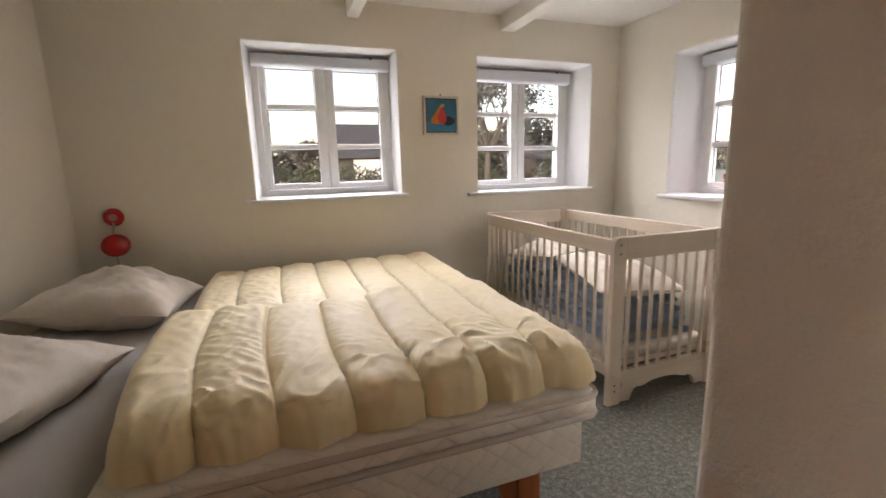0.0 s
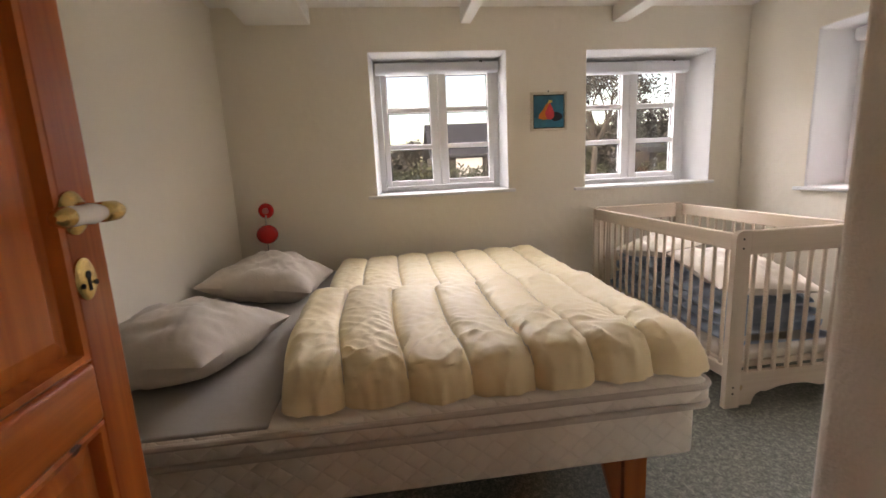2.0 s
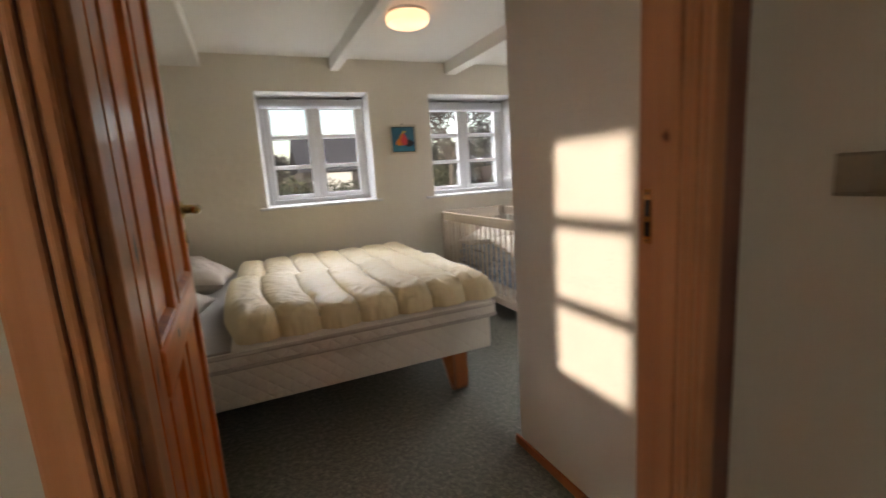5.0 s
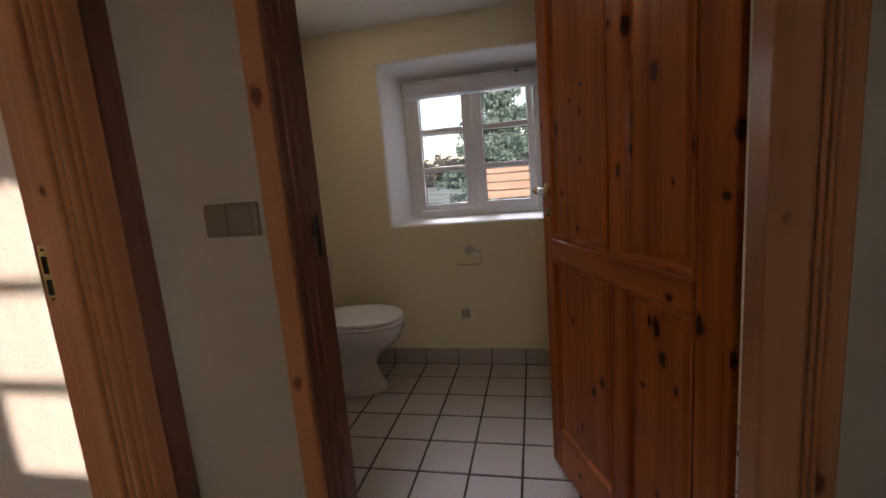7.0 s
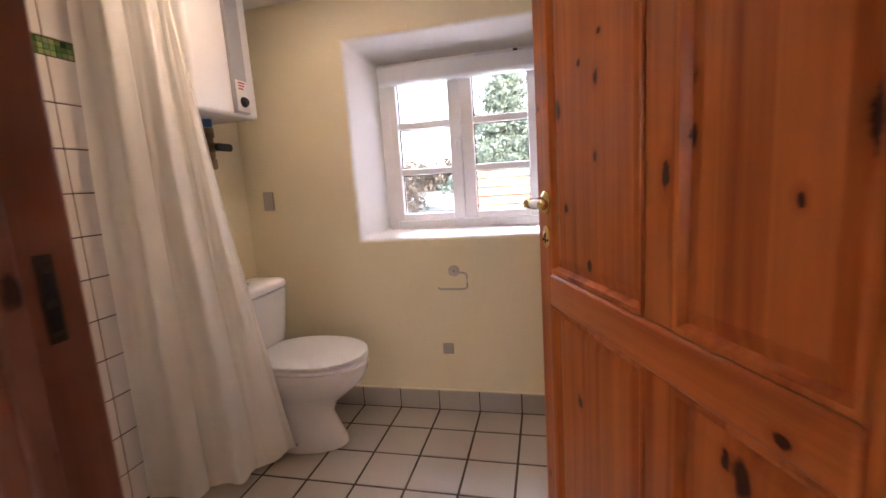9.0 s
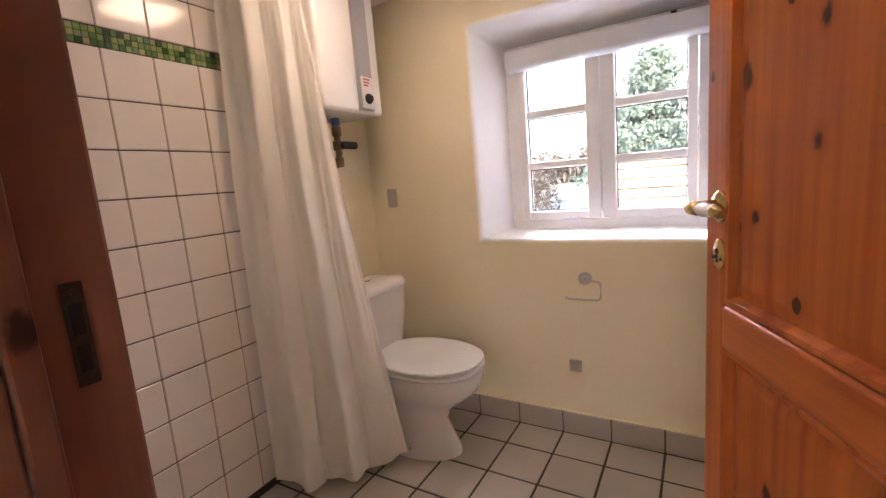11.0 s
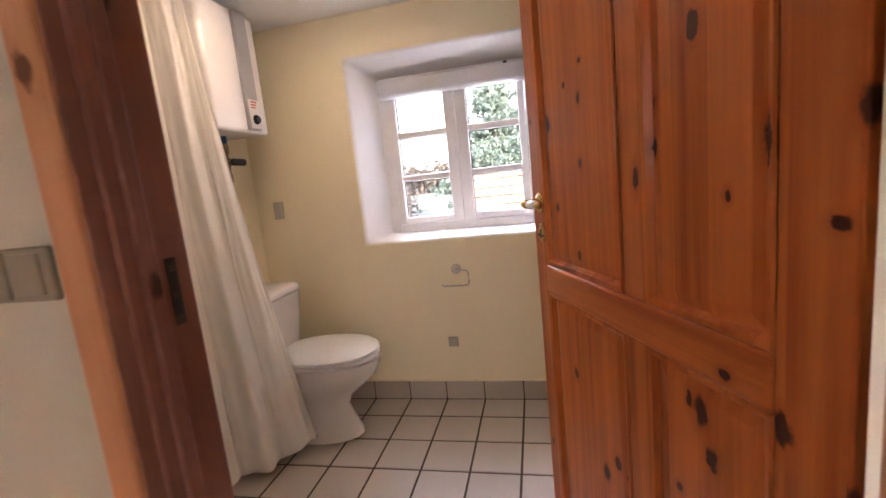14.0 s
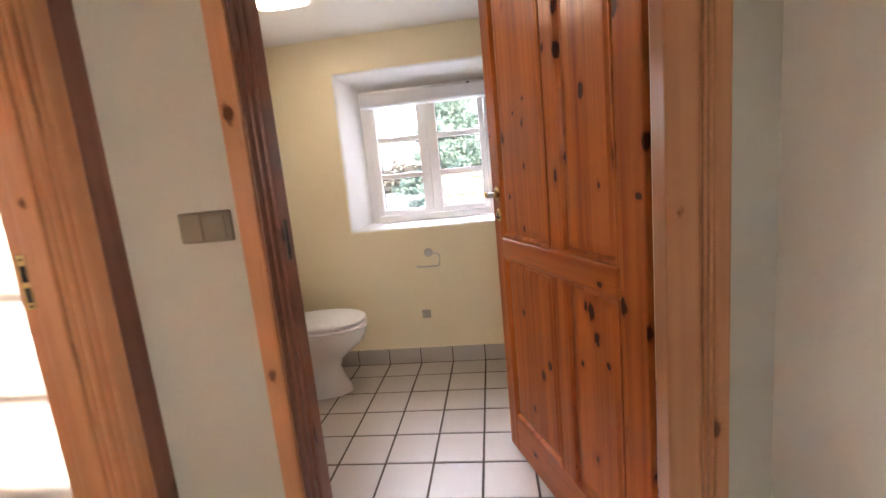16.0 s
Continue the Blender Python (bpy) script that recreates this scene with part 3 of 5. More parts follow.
for name, x0, x1, z in (("window_sill_1", -0.182, 0.832, 0.963), ("window_sill_2", 1.265, 2.33, 0.947)):
    tagged(part(name, boxed(x0, x1, NORTH - 0.035, NORTH + 0.2, z - 0.022, z, bevel=0.006, seg=3), WHITE), kind="structure")
tagged(part("window_sill_3", boxed(EAST - 0.035, EAST + 0.2, 1.40, 2.455, 0.88, 0.902, bevel=0.006, seg=3), WHITE), kind="structure")


# ---- doors ----
def lever(parent, side, x, z, out):
    """Brass rose, porcelain lever with brass ends, and a keyhole plate on one face of a door; side is the face's sign along y."""
    face = side * out
    turn = pose(x, face, z, -90 * side, 0, 0)
    bm = bmesh.new()
    turned(bm, [(0.027, 0), (0.027, 0.004), (0.022, 0.008), (0.013, 0.011), (0.0115, 0.032), (0.009, 0.045)], turn, 20)
    part("rose", bm, BRASS, parent, "polished brass rose", smooth=True)
    bm = bmesh.new()
    y = face + side * 0.042
    along = lambda d: Matrix.Translation((x - d, y, z)) @ Matrix.Rotation(radians(-90), 4, "Y")
    turned(bm, [(0.008, -0.024), (0.0125, -0.012), (0.0125, 0.012), (0.01, 0.016)], along(0), 16)
    turned(bm, [(0.0105, 0.0), (0.012, 0.006), (0.009, 0.018), (0.004, 0.024)], along(0.074), 16)
    part("lever_end", bm, BRASS, parent, "brass lever ends", smooth=True)
    bm = bmesh.new()
    turned(bm, [(0.0085, 0), (0.0105, 0.008), (0.0125, 0.023), (0.0108, 0.04), (0.0115, 0.053), (0.009, 0.062)], along(0.014), 18)
    part("lever_grip", bm, PORCELAIN, parent, "white porcelain lever", smooth=True)
    bm = bmesh.new()
    turned(bm, [(0.024, 0), (0.024, 0.003), (0.019, 0.006)], pose(x, face, z - 0.082, -90 * side) @ Matrix.Diagonal((0.86, 1.12, 1, 1)), 24)
    plate = part("keyhole_plate", bm, BRASS, parent, "brass keyhole plate", smooth=True)
    bm = bmesh.new()
    m = pose(x, face + side * 0.005, z - 0.077, -90 * side)
    turned(bm, [(0.0052, 0), (0.0052, 0.002)], m, 12)
    box(bm, x - 0.0025, x + 0.0025, min(face + side * 0.005, face + side * 0.007), max(face + side * 0.005, face + side * 0.007), z - 0.097, z - 0.078)
    for d in (-0.013, 0.013):
        turned(bm, [(0.0035, 0), (0.0035, 0.0022)], pose(x + d, face + side * 0.005, z - 0.089, -90 * side), 8)
    part("keyhole", bm, BLACK, plate, "dark keyhole and screws")


def raised_panel(x0, x1, z0, z1, t=0.008, rise=0.0075, slope=0.045):
    """A fielded panel: thin at the edge, with a sloped margin up to its field, on both faces."""
    bm = bmesh.new()
    loops = []
    for y, d in ((-t / 2, 0), (-t / 2, 0.006), (-t / 2 - rise, slope), (-t / 2 - rise, slope + 0.004)):
        loops.append([(x0 + d, y, z0 + d), (x1 - d, y, z0 + d), (x1 - d, y, z1 - d), (x0 + d, y, z1 - d)])
    for s in (1, -1):
        rings = [[bm.verts.new((x, y * s, z)) for x, y, z in lp] for lp in loops]
        for a, b in zip(rings, rings[1:]):
            for k in range(4):
                bm.faces.new((a[k], a[(k + 1) % 4], b[(k + 1) % 4], b[k]))
        bm.faces.new(rings[-1])
        if s == 1:
            first = rings[0]
    for k in range(4):
        bm.faces.new((first[k], first[(k + 1) % 4], rings[0][(k + 1) % 4], rings[0][k]))
    return bm


def moulding(x0, x1, z0, z1, t):
    """A small ogee bead that runs round the inside of a panel opening, on both faces."""
    bm = bmesh.new()
    for s in (1, -1):
        loops = []
        for d, y in ((0, t), (0.004, t + 0.003), (0.011, t + 0.001), (0.015, t - 0.006), (0.018, t - 0.012)):
            loops.append([bm.verts.new(p) for p in ((x0 + d, s * y, z0 + d), (x1 - d, s * y, z0 + d), (x1 - d, s * y, z1 - d), (x0 + d, s * y, z1 - d))])
        for a, b in zip(loops, loops[1:]):
            for k in range(4):
                bm.faces.new((a[k], a[(k + 1) % 4], b[(k + 1) % 4], b[k]))
    return bm


def panel_door(name, label, at, wood, wood_h, w=0.8, h=1.93, lever_z=1.072):
    root = thing(name, label, "door", at, kind="structure")
    t, st, lock = 0.019, 0.1, w - 0.072
    z_lock0, z_lock1 = 0.825, 0.905
    mid0, mid1 = w / 2 - 0.075, w / 2 - 0.01
    # the hinge stile is rebated on the side that shuts against the frame
    bm = boxed(0.01, st, 0.0, t, 0.008, h, bevel=0.003)
    box(bm, 0.032, st, -t, -0.0002, 0.008, h, 0.003)
    part("stile", bm, wood, root)
    part("stile", boxed(lock, w, -t, t, 0.008, h, bevel=0.004), wood, root)
    for a, b, proud in ((0.008, 0.165, -0.0005), (z_lock0, z_lock1, 0.006), (h - 0.12, h, -0.0005)):
        part("rail", boxed(st, lock, -t - proud, t + proud, a, b, bevel=0.0095 if proud > 0 else 0.003, seg=4), wood_h, root, smooth=proud > 0)
    for a, b in ((0.165, z_lock0), (z_lock1, h - 0.12)):
        part("mullion", boxed(mid0, mid1, -t + 0.0005, t - 0.0005, a, b, bevel=0.003), wood, root)
        for x0, x1 in ((st, mid0), (mid1, lock)):
            panel = part("panel", raised_panel(x0 - 0.004, x1 + 0.004, a - 0.004, b + 0.004), wood, root)
            part("moulding", moulding(x0, x1, a, b, t), wood, panel, smooth=True)
    for s in (1, -1):
        lever(root, s, w - 0.055, lever_z, t)
    part("lock_plate", boxed(w - 0.0005, w + 0.0015, -0.009, 0.009, 0.9, 1.12), BRASS, root, "brass lock faceplate")
    for z in (0.25, 1.65):
        part("hinge", rod(bmesh.new(), (0.024, -0.008, z - 0.045), (0.024, -0.008, z + 0.045), 0.007), BRASS, root, "brass butt hinge")
    return root


panel_door("door_1", "open knotty pine panel door with porcelain lever", pose(-0.42, -0.25, 0, 0, 0, 92.4), BED_PINE, BED_PINE_H, 0.82, lever_z=1.088)
panel_door("door_2", "open orange knotty pine bathroom door, four fielded panels", pose(0.677, -1.505, 0, 0, 0, 21.8), PINE, PINE_H, 0.85)


def door_frame(name, label, across, a0, a1, wall0, wall1, stop0, stop1, h=1.95, thick=(0.014, 0.014), wide=0.078, plain_board=False):
    """across: 'x' or 'y', the axis along which the opening runs; a0 < a1 its edges; wall0 < wall1 the wall's faces; the stop lies between stop0 and stop1."""
    root = thing(name, label, "door frame", kind="structure")

    def put(nm, p0, p1, d0, d1, z0, z1, mat, bevel=0.004):
        p0, p1, d0, d1 = min(p0, p1), max(p0, p1), min(d0, d1), max(d0, d1)
        dims = (p0, p1, d0, d1, z0, z1) if across == "x" else (d0, d1, p0, p1, z0, z1)
        return part(nm, boxed(*dims, bevel=min(bevel, (p1 - p0) * 0.4, (d1 - d0) * 0.4), seg=2), mat, root)
    head = FRAME_PINE_X if across == "x" else FRAME_PINE_Y
    for inner, o in ((a0, -1), (a1, 1)):
        # only the a1 jamb and stop get the shade-darkened pine
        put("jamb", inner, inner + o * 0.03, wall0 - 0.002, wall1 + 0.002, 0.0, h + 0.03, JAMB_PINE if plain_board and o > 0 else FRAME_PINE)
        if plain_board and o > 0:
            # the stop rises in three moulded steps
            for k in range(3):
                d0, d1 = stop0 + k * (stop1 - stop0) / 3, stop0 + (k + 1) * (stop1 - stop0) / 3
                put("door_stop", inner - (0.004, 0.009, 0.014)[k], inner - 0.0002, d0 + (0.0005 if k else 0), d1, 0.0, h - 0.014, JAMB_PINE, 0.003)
        else:
            put("door_stop", inner - o * thick[o > 0], inner - o * 0.0002, stop0, stop1, 0.0, h - 0.014, FRAME_PINE)
        for face, s in ((wall0, -1),):
            for a, b, d in (((0.004, wide, 0.016),) if plain_board and o > 0 else ((0.005, 0.28 * wide, 0.012), (0.28 * wide, 0.44 * wide, 0.0175), (0.44 * wide, wide, 0.021))):
                put("architrave", inner + o * a, inner + o * b, face + s * 0.0005, face + s * d, 0.0, h + b, FRAME_PINE, 0.005)
    put("head_jamb", a0, a1, wall0 - 0.002, wall1 + 0.002, h, h + 0.03, head)
    put("door_stop", a0 + thick[0], a1 - thick[1], stop0, stop1, h - 0.014, h, head)
    for face, s in ((wall0, -1),):
        for a, b, d in ((0.005, 0.28 * wide, 0.012), (0.28 * wide, 0.44 * wide, 0.0175), (0.44 * wide, wide, 0.021)):
            put("head_architrave", a0 - a, a1 + a, face + s * 0.0005, face + s * d, h + a, h + b, head, 0.005)
    return root


bed_frame = door_frame("door_frame_1", "stepped pine architrave round the bedroom doorway", "x", -0.4, 0.452, -0.35, SOUTH, -0.345, -0.295)
bath_frame = door_frame("door_frame_2", "pale knotty pine architrave round the bathroom doorway", "y", -1.55, -0.69, HALL_E, BATH_W, HALL_E - 0.012, 0.652, thick=(0.062, 0.014), wide=0.05, plain_board=True)
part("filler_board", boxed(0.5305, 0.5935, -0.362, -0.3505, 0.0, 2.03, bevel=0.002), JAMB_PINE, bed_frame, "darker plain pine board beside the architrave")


def strike(parent, m, mat):
    """A steel strike plate with its slots, lying on a jamb: local x across, z up, out along -y."""
    bm = boxed(-0.012, 0.012, -0.002, 0.0, -0.075, 0.075, bevel=0.0008)
    bm.transform(m)
    plate = part("strike_plate", bm, mat, parent, "worn metal strike plate")
    for z0, z1 in ((0.0, 0.045), (-0.055, -0.015)):
        bm = boxed(-0.007, 0.007, -0.0028, -0.0005, z0, z1, bevel=0.0005)
        bm.transform(m)
        part("strike_slot", bm, BLACK, plate, "dark strike slot")
    for z in (-0.066, 0.062):
        bm = turned(bmesh.new(), [(0.0035, 0), (0.003, 0.0014)], m @ pose(0, -0.002, z, 90), 8)
        part("screw", bm, DARK_STEEL, plate, "screw head")


strike(bed_frame, pose(0.4515, -0.272, 1.03, 0, 0, -90) @ Matrix.Diagonal((0.85, 1, 0.72, 1)), BRASS)
strike(bath_frame, pose(0.682, -0.6905, 1.045, 0, 0, 0) @ Matrix.Diagonal((0.7, 1, 0.62, 1)), DARK_STEEL)
tagged(part("threshold", boxed(HALL_E - 0.01, BATH_W + 0.01, -1.55, -0.69, -0.02, 0.014, bevel=0.006), FRAME_PINE_Y), kind="structure")
tagged(part("baseboard_passage", boxed(0.647, 0.6595, -0.22, 0.555, 0.0, 0.038, bevel=0.004), LEG_WOOD), kind="structure")


# ---- bedroom things ----
def hump(a, n, p=0.55):
    return abs(math.sin(math.pi * n * a)) ** p


def bed():
    root = thing("double_bed", "double box bed with quilted base and orange wooden legs", "bed", pose(-0.09, 1.9, 0))
    hx, y0, y1 = 0.93, -0.9, 0.93
    bm = boxed(-hx, hx - 0.012, y0 + 0.045, y1, 0.216, 0.402, bevel=0.016, seg=3)
    part("base", bm, BASE_CLOTH, root, "quilted beige bed base", smooth=True)
    bm = boxed(-hx - 0.005, hx + 0.005, y0, y1, 0.4, 0.485, bevel=0.028, seg=4)
    part("mattress", bm, TICKING, root, "quilted pale top mattress", smooth=True)
    for z in (0.412, 0.47):
        loop = []
        r, n = 0.045, 8
        for cx, cy, a0 in ((hx - r, y0 + r, -90), (hx - r, y1 - r, 0), (-hx + r, y1 - r, 90), (-hx + r, y0 + r, 180)):
            for k in range(n + 1):
                a = radians(a0 + 90 * k / n)
                loop.append((cx + (r + 0.007) * math.cos(a), cy + (r + 0.007) * math.sin(a), z))
        loop.append(loop[0])
        part("piping", tube(bmesh.new(), loop, 0.0095, 8), PIPING, root, "pale corded mattress piping", smooth=True)
    part("sheet", boxed(-hx + 0.01, -0.31, y0 + 0.012, y1 - 0.01, 0.47, 0.4885, bevel=0.006), SHEET, root, "grey fitted sheet")
    for sx in (0.7, -0.76):
        for sy in (-1, 1):
            # a bent strap: upright in front, round at the floor, sloping back up under the base
            line = [(0.0, 0.2165), (0.0, 0.06), (0.006, 0.03), (0.022, 0.009), (0.045, 0.0), (0.07, 0.006), (0.095, 0.03), (0.16, 0.11), (0.22, 0.18), (0.25, 0.2165)]
            inner = [(0.02, 0.2165), (0.02, 0.06), (0.025, 0.04), (0.035, 0.026), (0.048, 0.021), (0.063, 0.026), (0.08, 0.044), (0.144, 0.122), (0.2, 0.19), (0.222, 0.2165)]
            bm = bmesh.new()
            prism(bm, line + inner[::-1], Matrix(((0, 1, 0, sx), (-sy, 0, 0, sy * 0.845), (0, 0, 1, 0), (0, 0, 0, 1))), 0.072)
            part("leg", bm, LEG_WOOD, root, "bent orange lacquered wooden leg", smooth=True)
    return root


bed()


def duvet(name, label, x0, x1, y0, y1, base, puff, seed, n=7, overhang=0.0, lift=0.0, group="duvets on the bed"):
    """A down quilt with channels that run from front to back; its filled front edge stands over the side of the bed."""
    off = Vector((seed * 3.1, seed * 1.7, seed * 0.9))
    nu, nv = n * 26, 150
    w, d = x1 - x0, y1 - y0
    rnd = random.Random(seed)
    fill = [rnd.uniform(0.95, 1.05) for _ in range(n + 1)]
    pinch = [rnd.uniform(0.014, 0.034) for _ in range(n + 1)]

    def surface(u, v):
        c = min(n - 1, int(u * n))
        a = u * n - c
        ch = (4 * a * (1 - a)) ** 0.36
        rim = min(v, 1 - v) * d
        edge = min(1.0, rim / 0.1)
        roll = math.sqrt(max(0.0, 1 - (1 - edge) ** 2.4))
        rimx = min(u, 1 - u) * w
        rollx = math.sqrt(max(0.0, 1 - (1 - min(1.0, rimx / 0.075)) ** 2.2))
        near = max(0.0, 1 - v * d / 0.42)
        q = Vector((u * w, v * d, 0))
        folds = noise.noise(Vector((q.x * 4 + q.y * 3, q.y * 15 - q.x * 7, 3)) + off)
        seam = max(0.0, 1 - min(a, 1 - a) / 0.46)
        # creases run out from the stitching across each channel, and bunch up at the front end
        ridge = 1 - min(1.0, abs(noise.noise(Vector((u * n * 1.5, q.y * 13 + 2.2 * (a - 0.5) * (1 if c % 2 else -1), 5 + c)) + off)) * 3.2)
        fine_ridge = 1 - min(1.0, abs(noise.noise(Vector((q.x * 10, q.y * 12, 9)) + off)) * 3.4)
        cr = 0.005 * folds + 0.003 * noise.noise(Vector((q.x * 30, q.y * 26, 1)) + off)
        cr += 0.012 * ridge ** 1.6 * (0.25 + 0.75 * seam) * (0.45 + 0.9 * near) + 0.008 * fine_ridge ** 2 * (0.08 + near)
        cr -= 0.005 * seam ** 3
        flat = 0.79 + 0.21 * ch
        body = puff * fill[c] * flat * roll * rollx + cr * roll * rollx
        body += 0.014 * noise.noise(Vector((u * 2.6, v * 2.2, 5)) + off) * roll
        bulge = (0.014 * ch + 0.034 - pinch[c] * seam ** 2) * (1 - min(1.0, v * d / 0.14))
        bulge += 0.011 * (noise.noise(Vector((u * n * 4.5, v * 60, 4)) + off) + 0.7 * noise.noise(Vector((u * n * 9, v * 90, 6)) + off)) * (1 - min(1.0, v * d / 0.16))
        x = x0 + w * u + 0.006 * noise.noise(Vector((u * 2, v * 2.2, 0)) + off) + (0.06 * (1 - v) - 0.035 * math.sin(math.pi * v)) * (1 - u) ** 2
        y = y0 + d * v - bulge + 0.012 * noise.noise(Vector((u * 5, 0, 2)) + off) * (1 - v)
        drop = overhang * max(0.0, 1 - v * d / 0.16) ** 1.4 * (0.6 + 0.75 * (1 - u))
        z = base - drop + lift * max(0.0, (v - 0.5) / 0.5)
        return Vector((x, y, z)), body
    bm = bmesh.new()

    def top(u, v):
        p, body = surface(u, v)
        return p + Vector((0, 0, body))

    def under(u, v):
        p, body = surface(u, v)
        return p - Vector((0, 0, 0.018 * min(1.0, body / 0.05) if p.y < 1.0 else 0.0))
    grid(bm, nu, nv, top)
    grid(bm, nu, nv, under)
    bmesh.ops.remove_doubles(bm, verts=bm.verts, dist=0.0004)
    ob = tagged(part(name, bm, DUVET, smooth=True), label, "duvet", group)
    for c in range(1, n):
        line = [top(c / n, 0.02 + 0.96 * k / 60) + Vector((0, -0.001, 0.0005)) for k in range(61)]
        part("seam", tube(bmesh.new(), line, 0.0022, 6), PIPING, ob, "stitched channel seam", smooth=True)
    return ob


duvet("duvet", "cream channel-quilted down duvet spread on the bed", -0.4, 0.93, 1.66, 2.83, 0.487, 0.095, 1)
duvet("duvet", "cream channel-quilted down duvet folded at the front", -0.44, 0.885, 1.075, 1.9, 0.49, 0.12, 2, lift=0.02)


def pillow(name, label, at, w, d, t, mat, category="pillow", group="", seed=0, corner=0.08):
    bm = bmesh.new()
    off = Vector((seed * 2.3, seed, 4))

    def f(u, v, s):
        a, b = 2 * u - 1, 2 * v - 1
        k = max(0.0, 1 - a * a) ** 0.56 * max(0.0, 1 - b * b) ** 0.56
        ex = 1 - corner * (1 - b * b)
        ey = 1 - corner * 1.2 * (1 - a * a)
        wr = 0.03 * noise.noise(Vector((a * 2.2, b * 2.2, s)) + off) + 0.016 * noise.noise(Vector((a * 5 + b * 3, b * 4, s)) + off)
        wr += 0.009 * max(0.0, 0.6 - abs(noise.noise(Vector((a * 3 - b * 2, b * 3.5 + a, s)) + off)) * 3)
        z = s * t * 0.5 * k + wr * k
        if s < 0:
            z = max(z, -t * 0.32) if k > 0.05 else z
        return Vector((a * w / 2 * ex, b * d / 2 * ey, z))
    for s in (1, -1):
        grid(bm, 56, 48, lambda u, v: f(u, v, s))
    bmesh.ops.remove_doubles(bm, verts=bm.verts, dist=0.0008)
    ob = part(name, bm, mat, smooth=True)
    ob.matrix_world = at
    return tagged(ob, label, category, group)


pillow("pillow", "off-white cotton pillow lying near the door", pose(-0.80, 1.47, 0.572, -3, 6, 80), 0.62, 0.54, 0.265, PILLOW, group="pillows on the bed", seed=1)
pillow("pillow", "off-white cotton pillow against the far wall", pose(-0.71, 2.36, 0.574, 6, 3, 86), 0.62, 0.56, 0.265, PILLOW, group="pillows on the bed", seed=2)


def wall_lamp():
    root = thing("wall_lamp", "small glossy red ball lamp on the bedroom wall", "wall lamp", pose(-0.855, NORTH, 0.905))
    bm = bmesh.new()
    turned(bm, [(0.048, 0.0), (0.05, 0.012), (0.044, 0.022), (0.03, 0.026), (0.022, 0.022)], pose(0, 0, 0, 90), 28)
    part("wall_plate", bm, RED, root, "red ring wall plate", smooth=True)
    bm = bmesh.new()
    turned(bm, [(0.0215, 0.0), (0.0215, 0.024), (0.014, 0.028)], pose(0, 0, 0, 90), 20)
    part("knob", bm, plain("pale_red_knob", (0.6, 0.2, 0.18), rough=0.4), root, "paler centre knob", smooth=True)
    part("arm", tube(bmesh.new(), [(0, -0.02, -0.03), (0.0, -0.045, -0.06), (0.004, -0.06, -0.09), (0.008, -0.07, -0.115)], 0.006), STEEL, root, "thin metal arm", smooth=True)
    bm = bmesh.new()
    m = pose(0.01, -0.075, -0.148, 24, 0, 0)
    turned(bm, [(0.012, 0.06)] + [(0.068 * math.sin(a), 0.06 * math.cos(a)) for a in [radians(x) for x in range(15, 136, 8)]] + [(0.042, -0.03), (0.04, 0.0), (0.03, 0.03)], m, 32)
    part("shade", bm, RED, root, "red half-ball shade", smooth=True)
    part("cord", tube(bmesh.new(), [(-0.012, -0.006, -0.05), (-0.016, -0.005, -0.2), (-0.012, -0.005, -0.33), (-0.01, -0.006, -0.46)], 0.0035, 6), CORD, root, "thin grey cord")


wall_lamp()


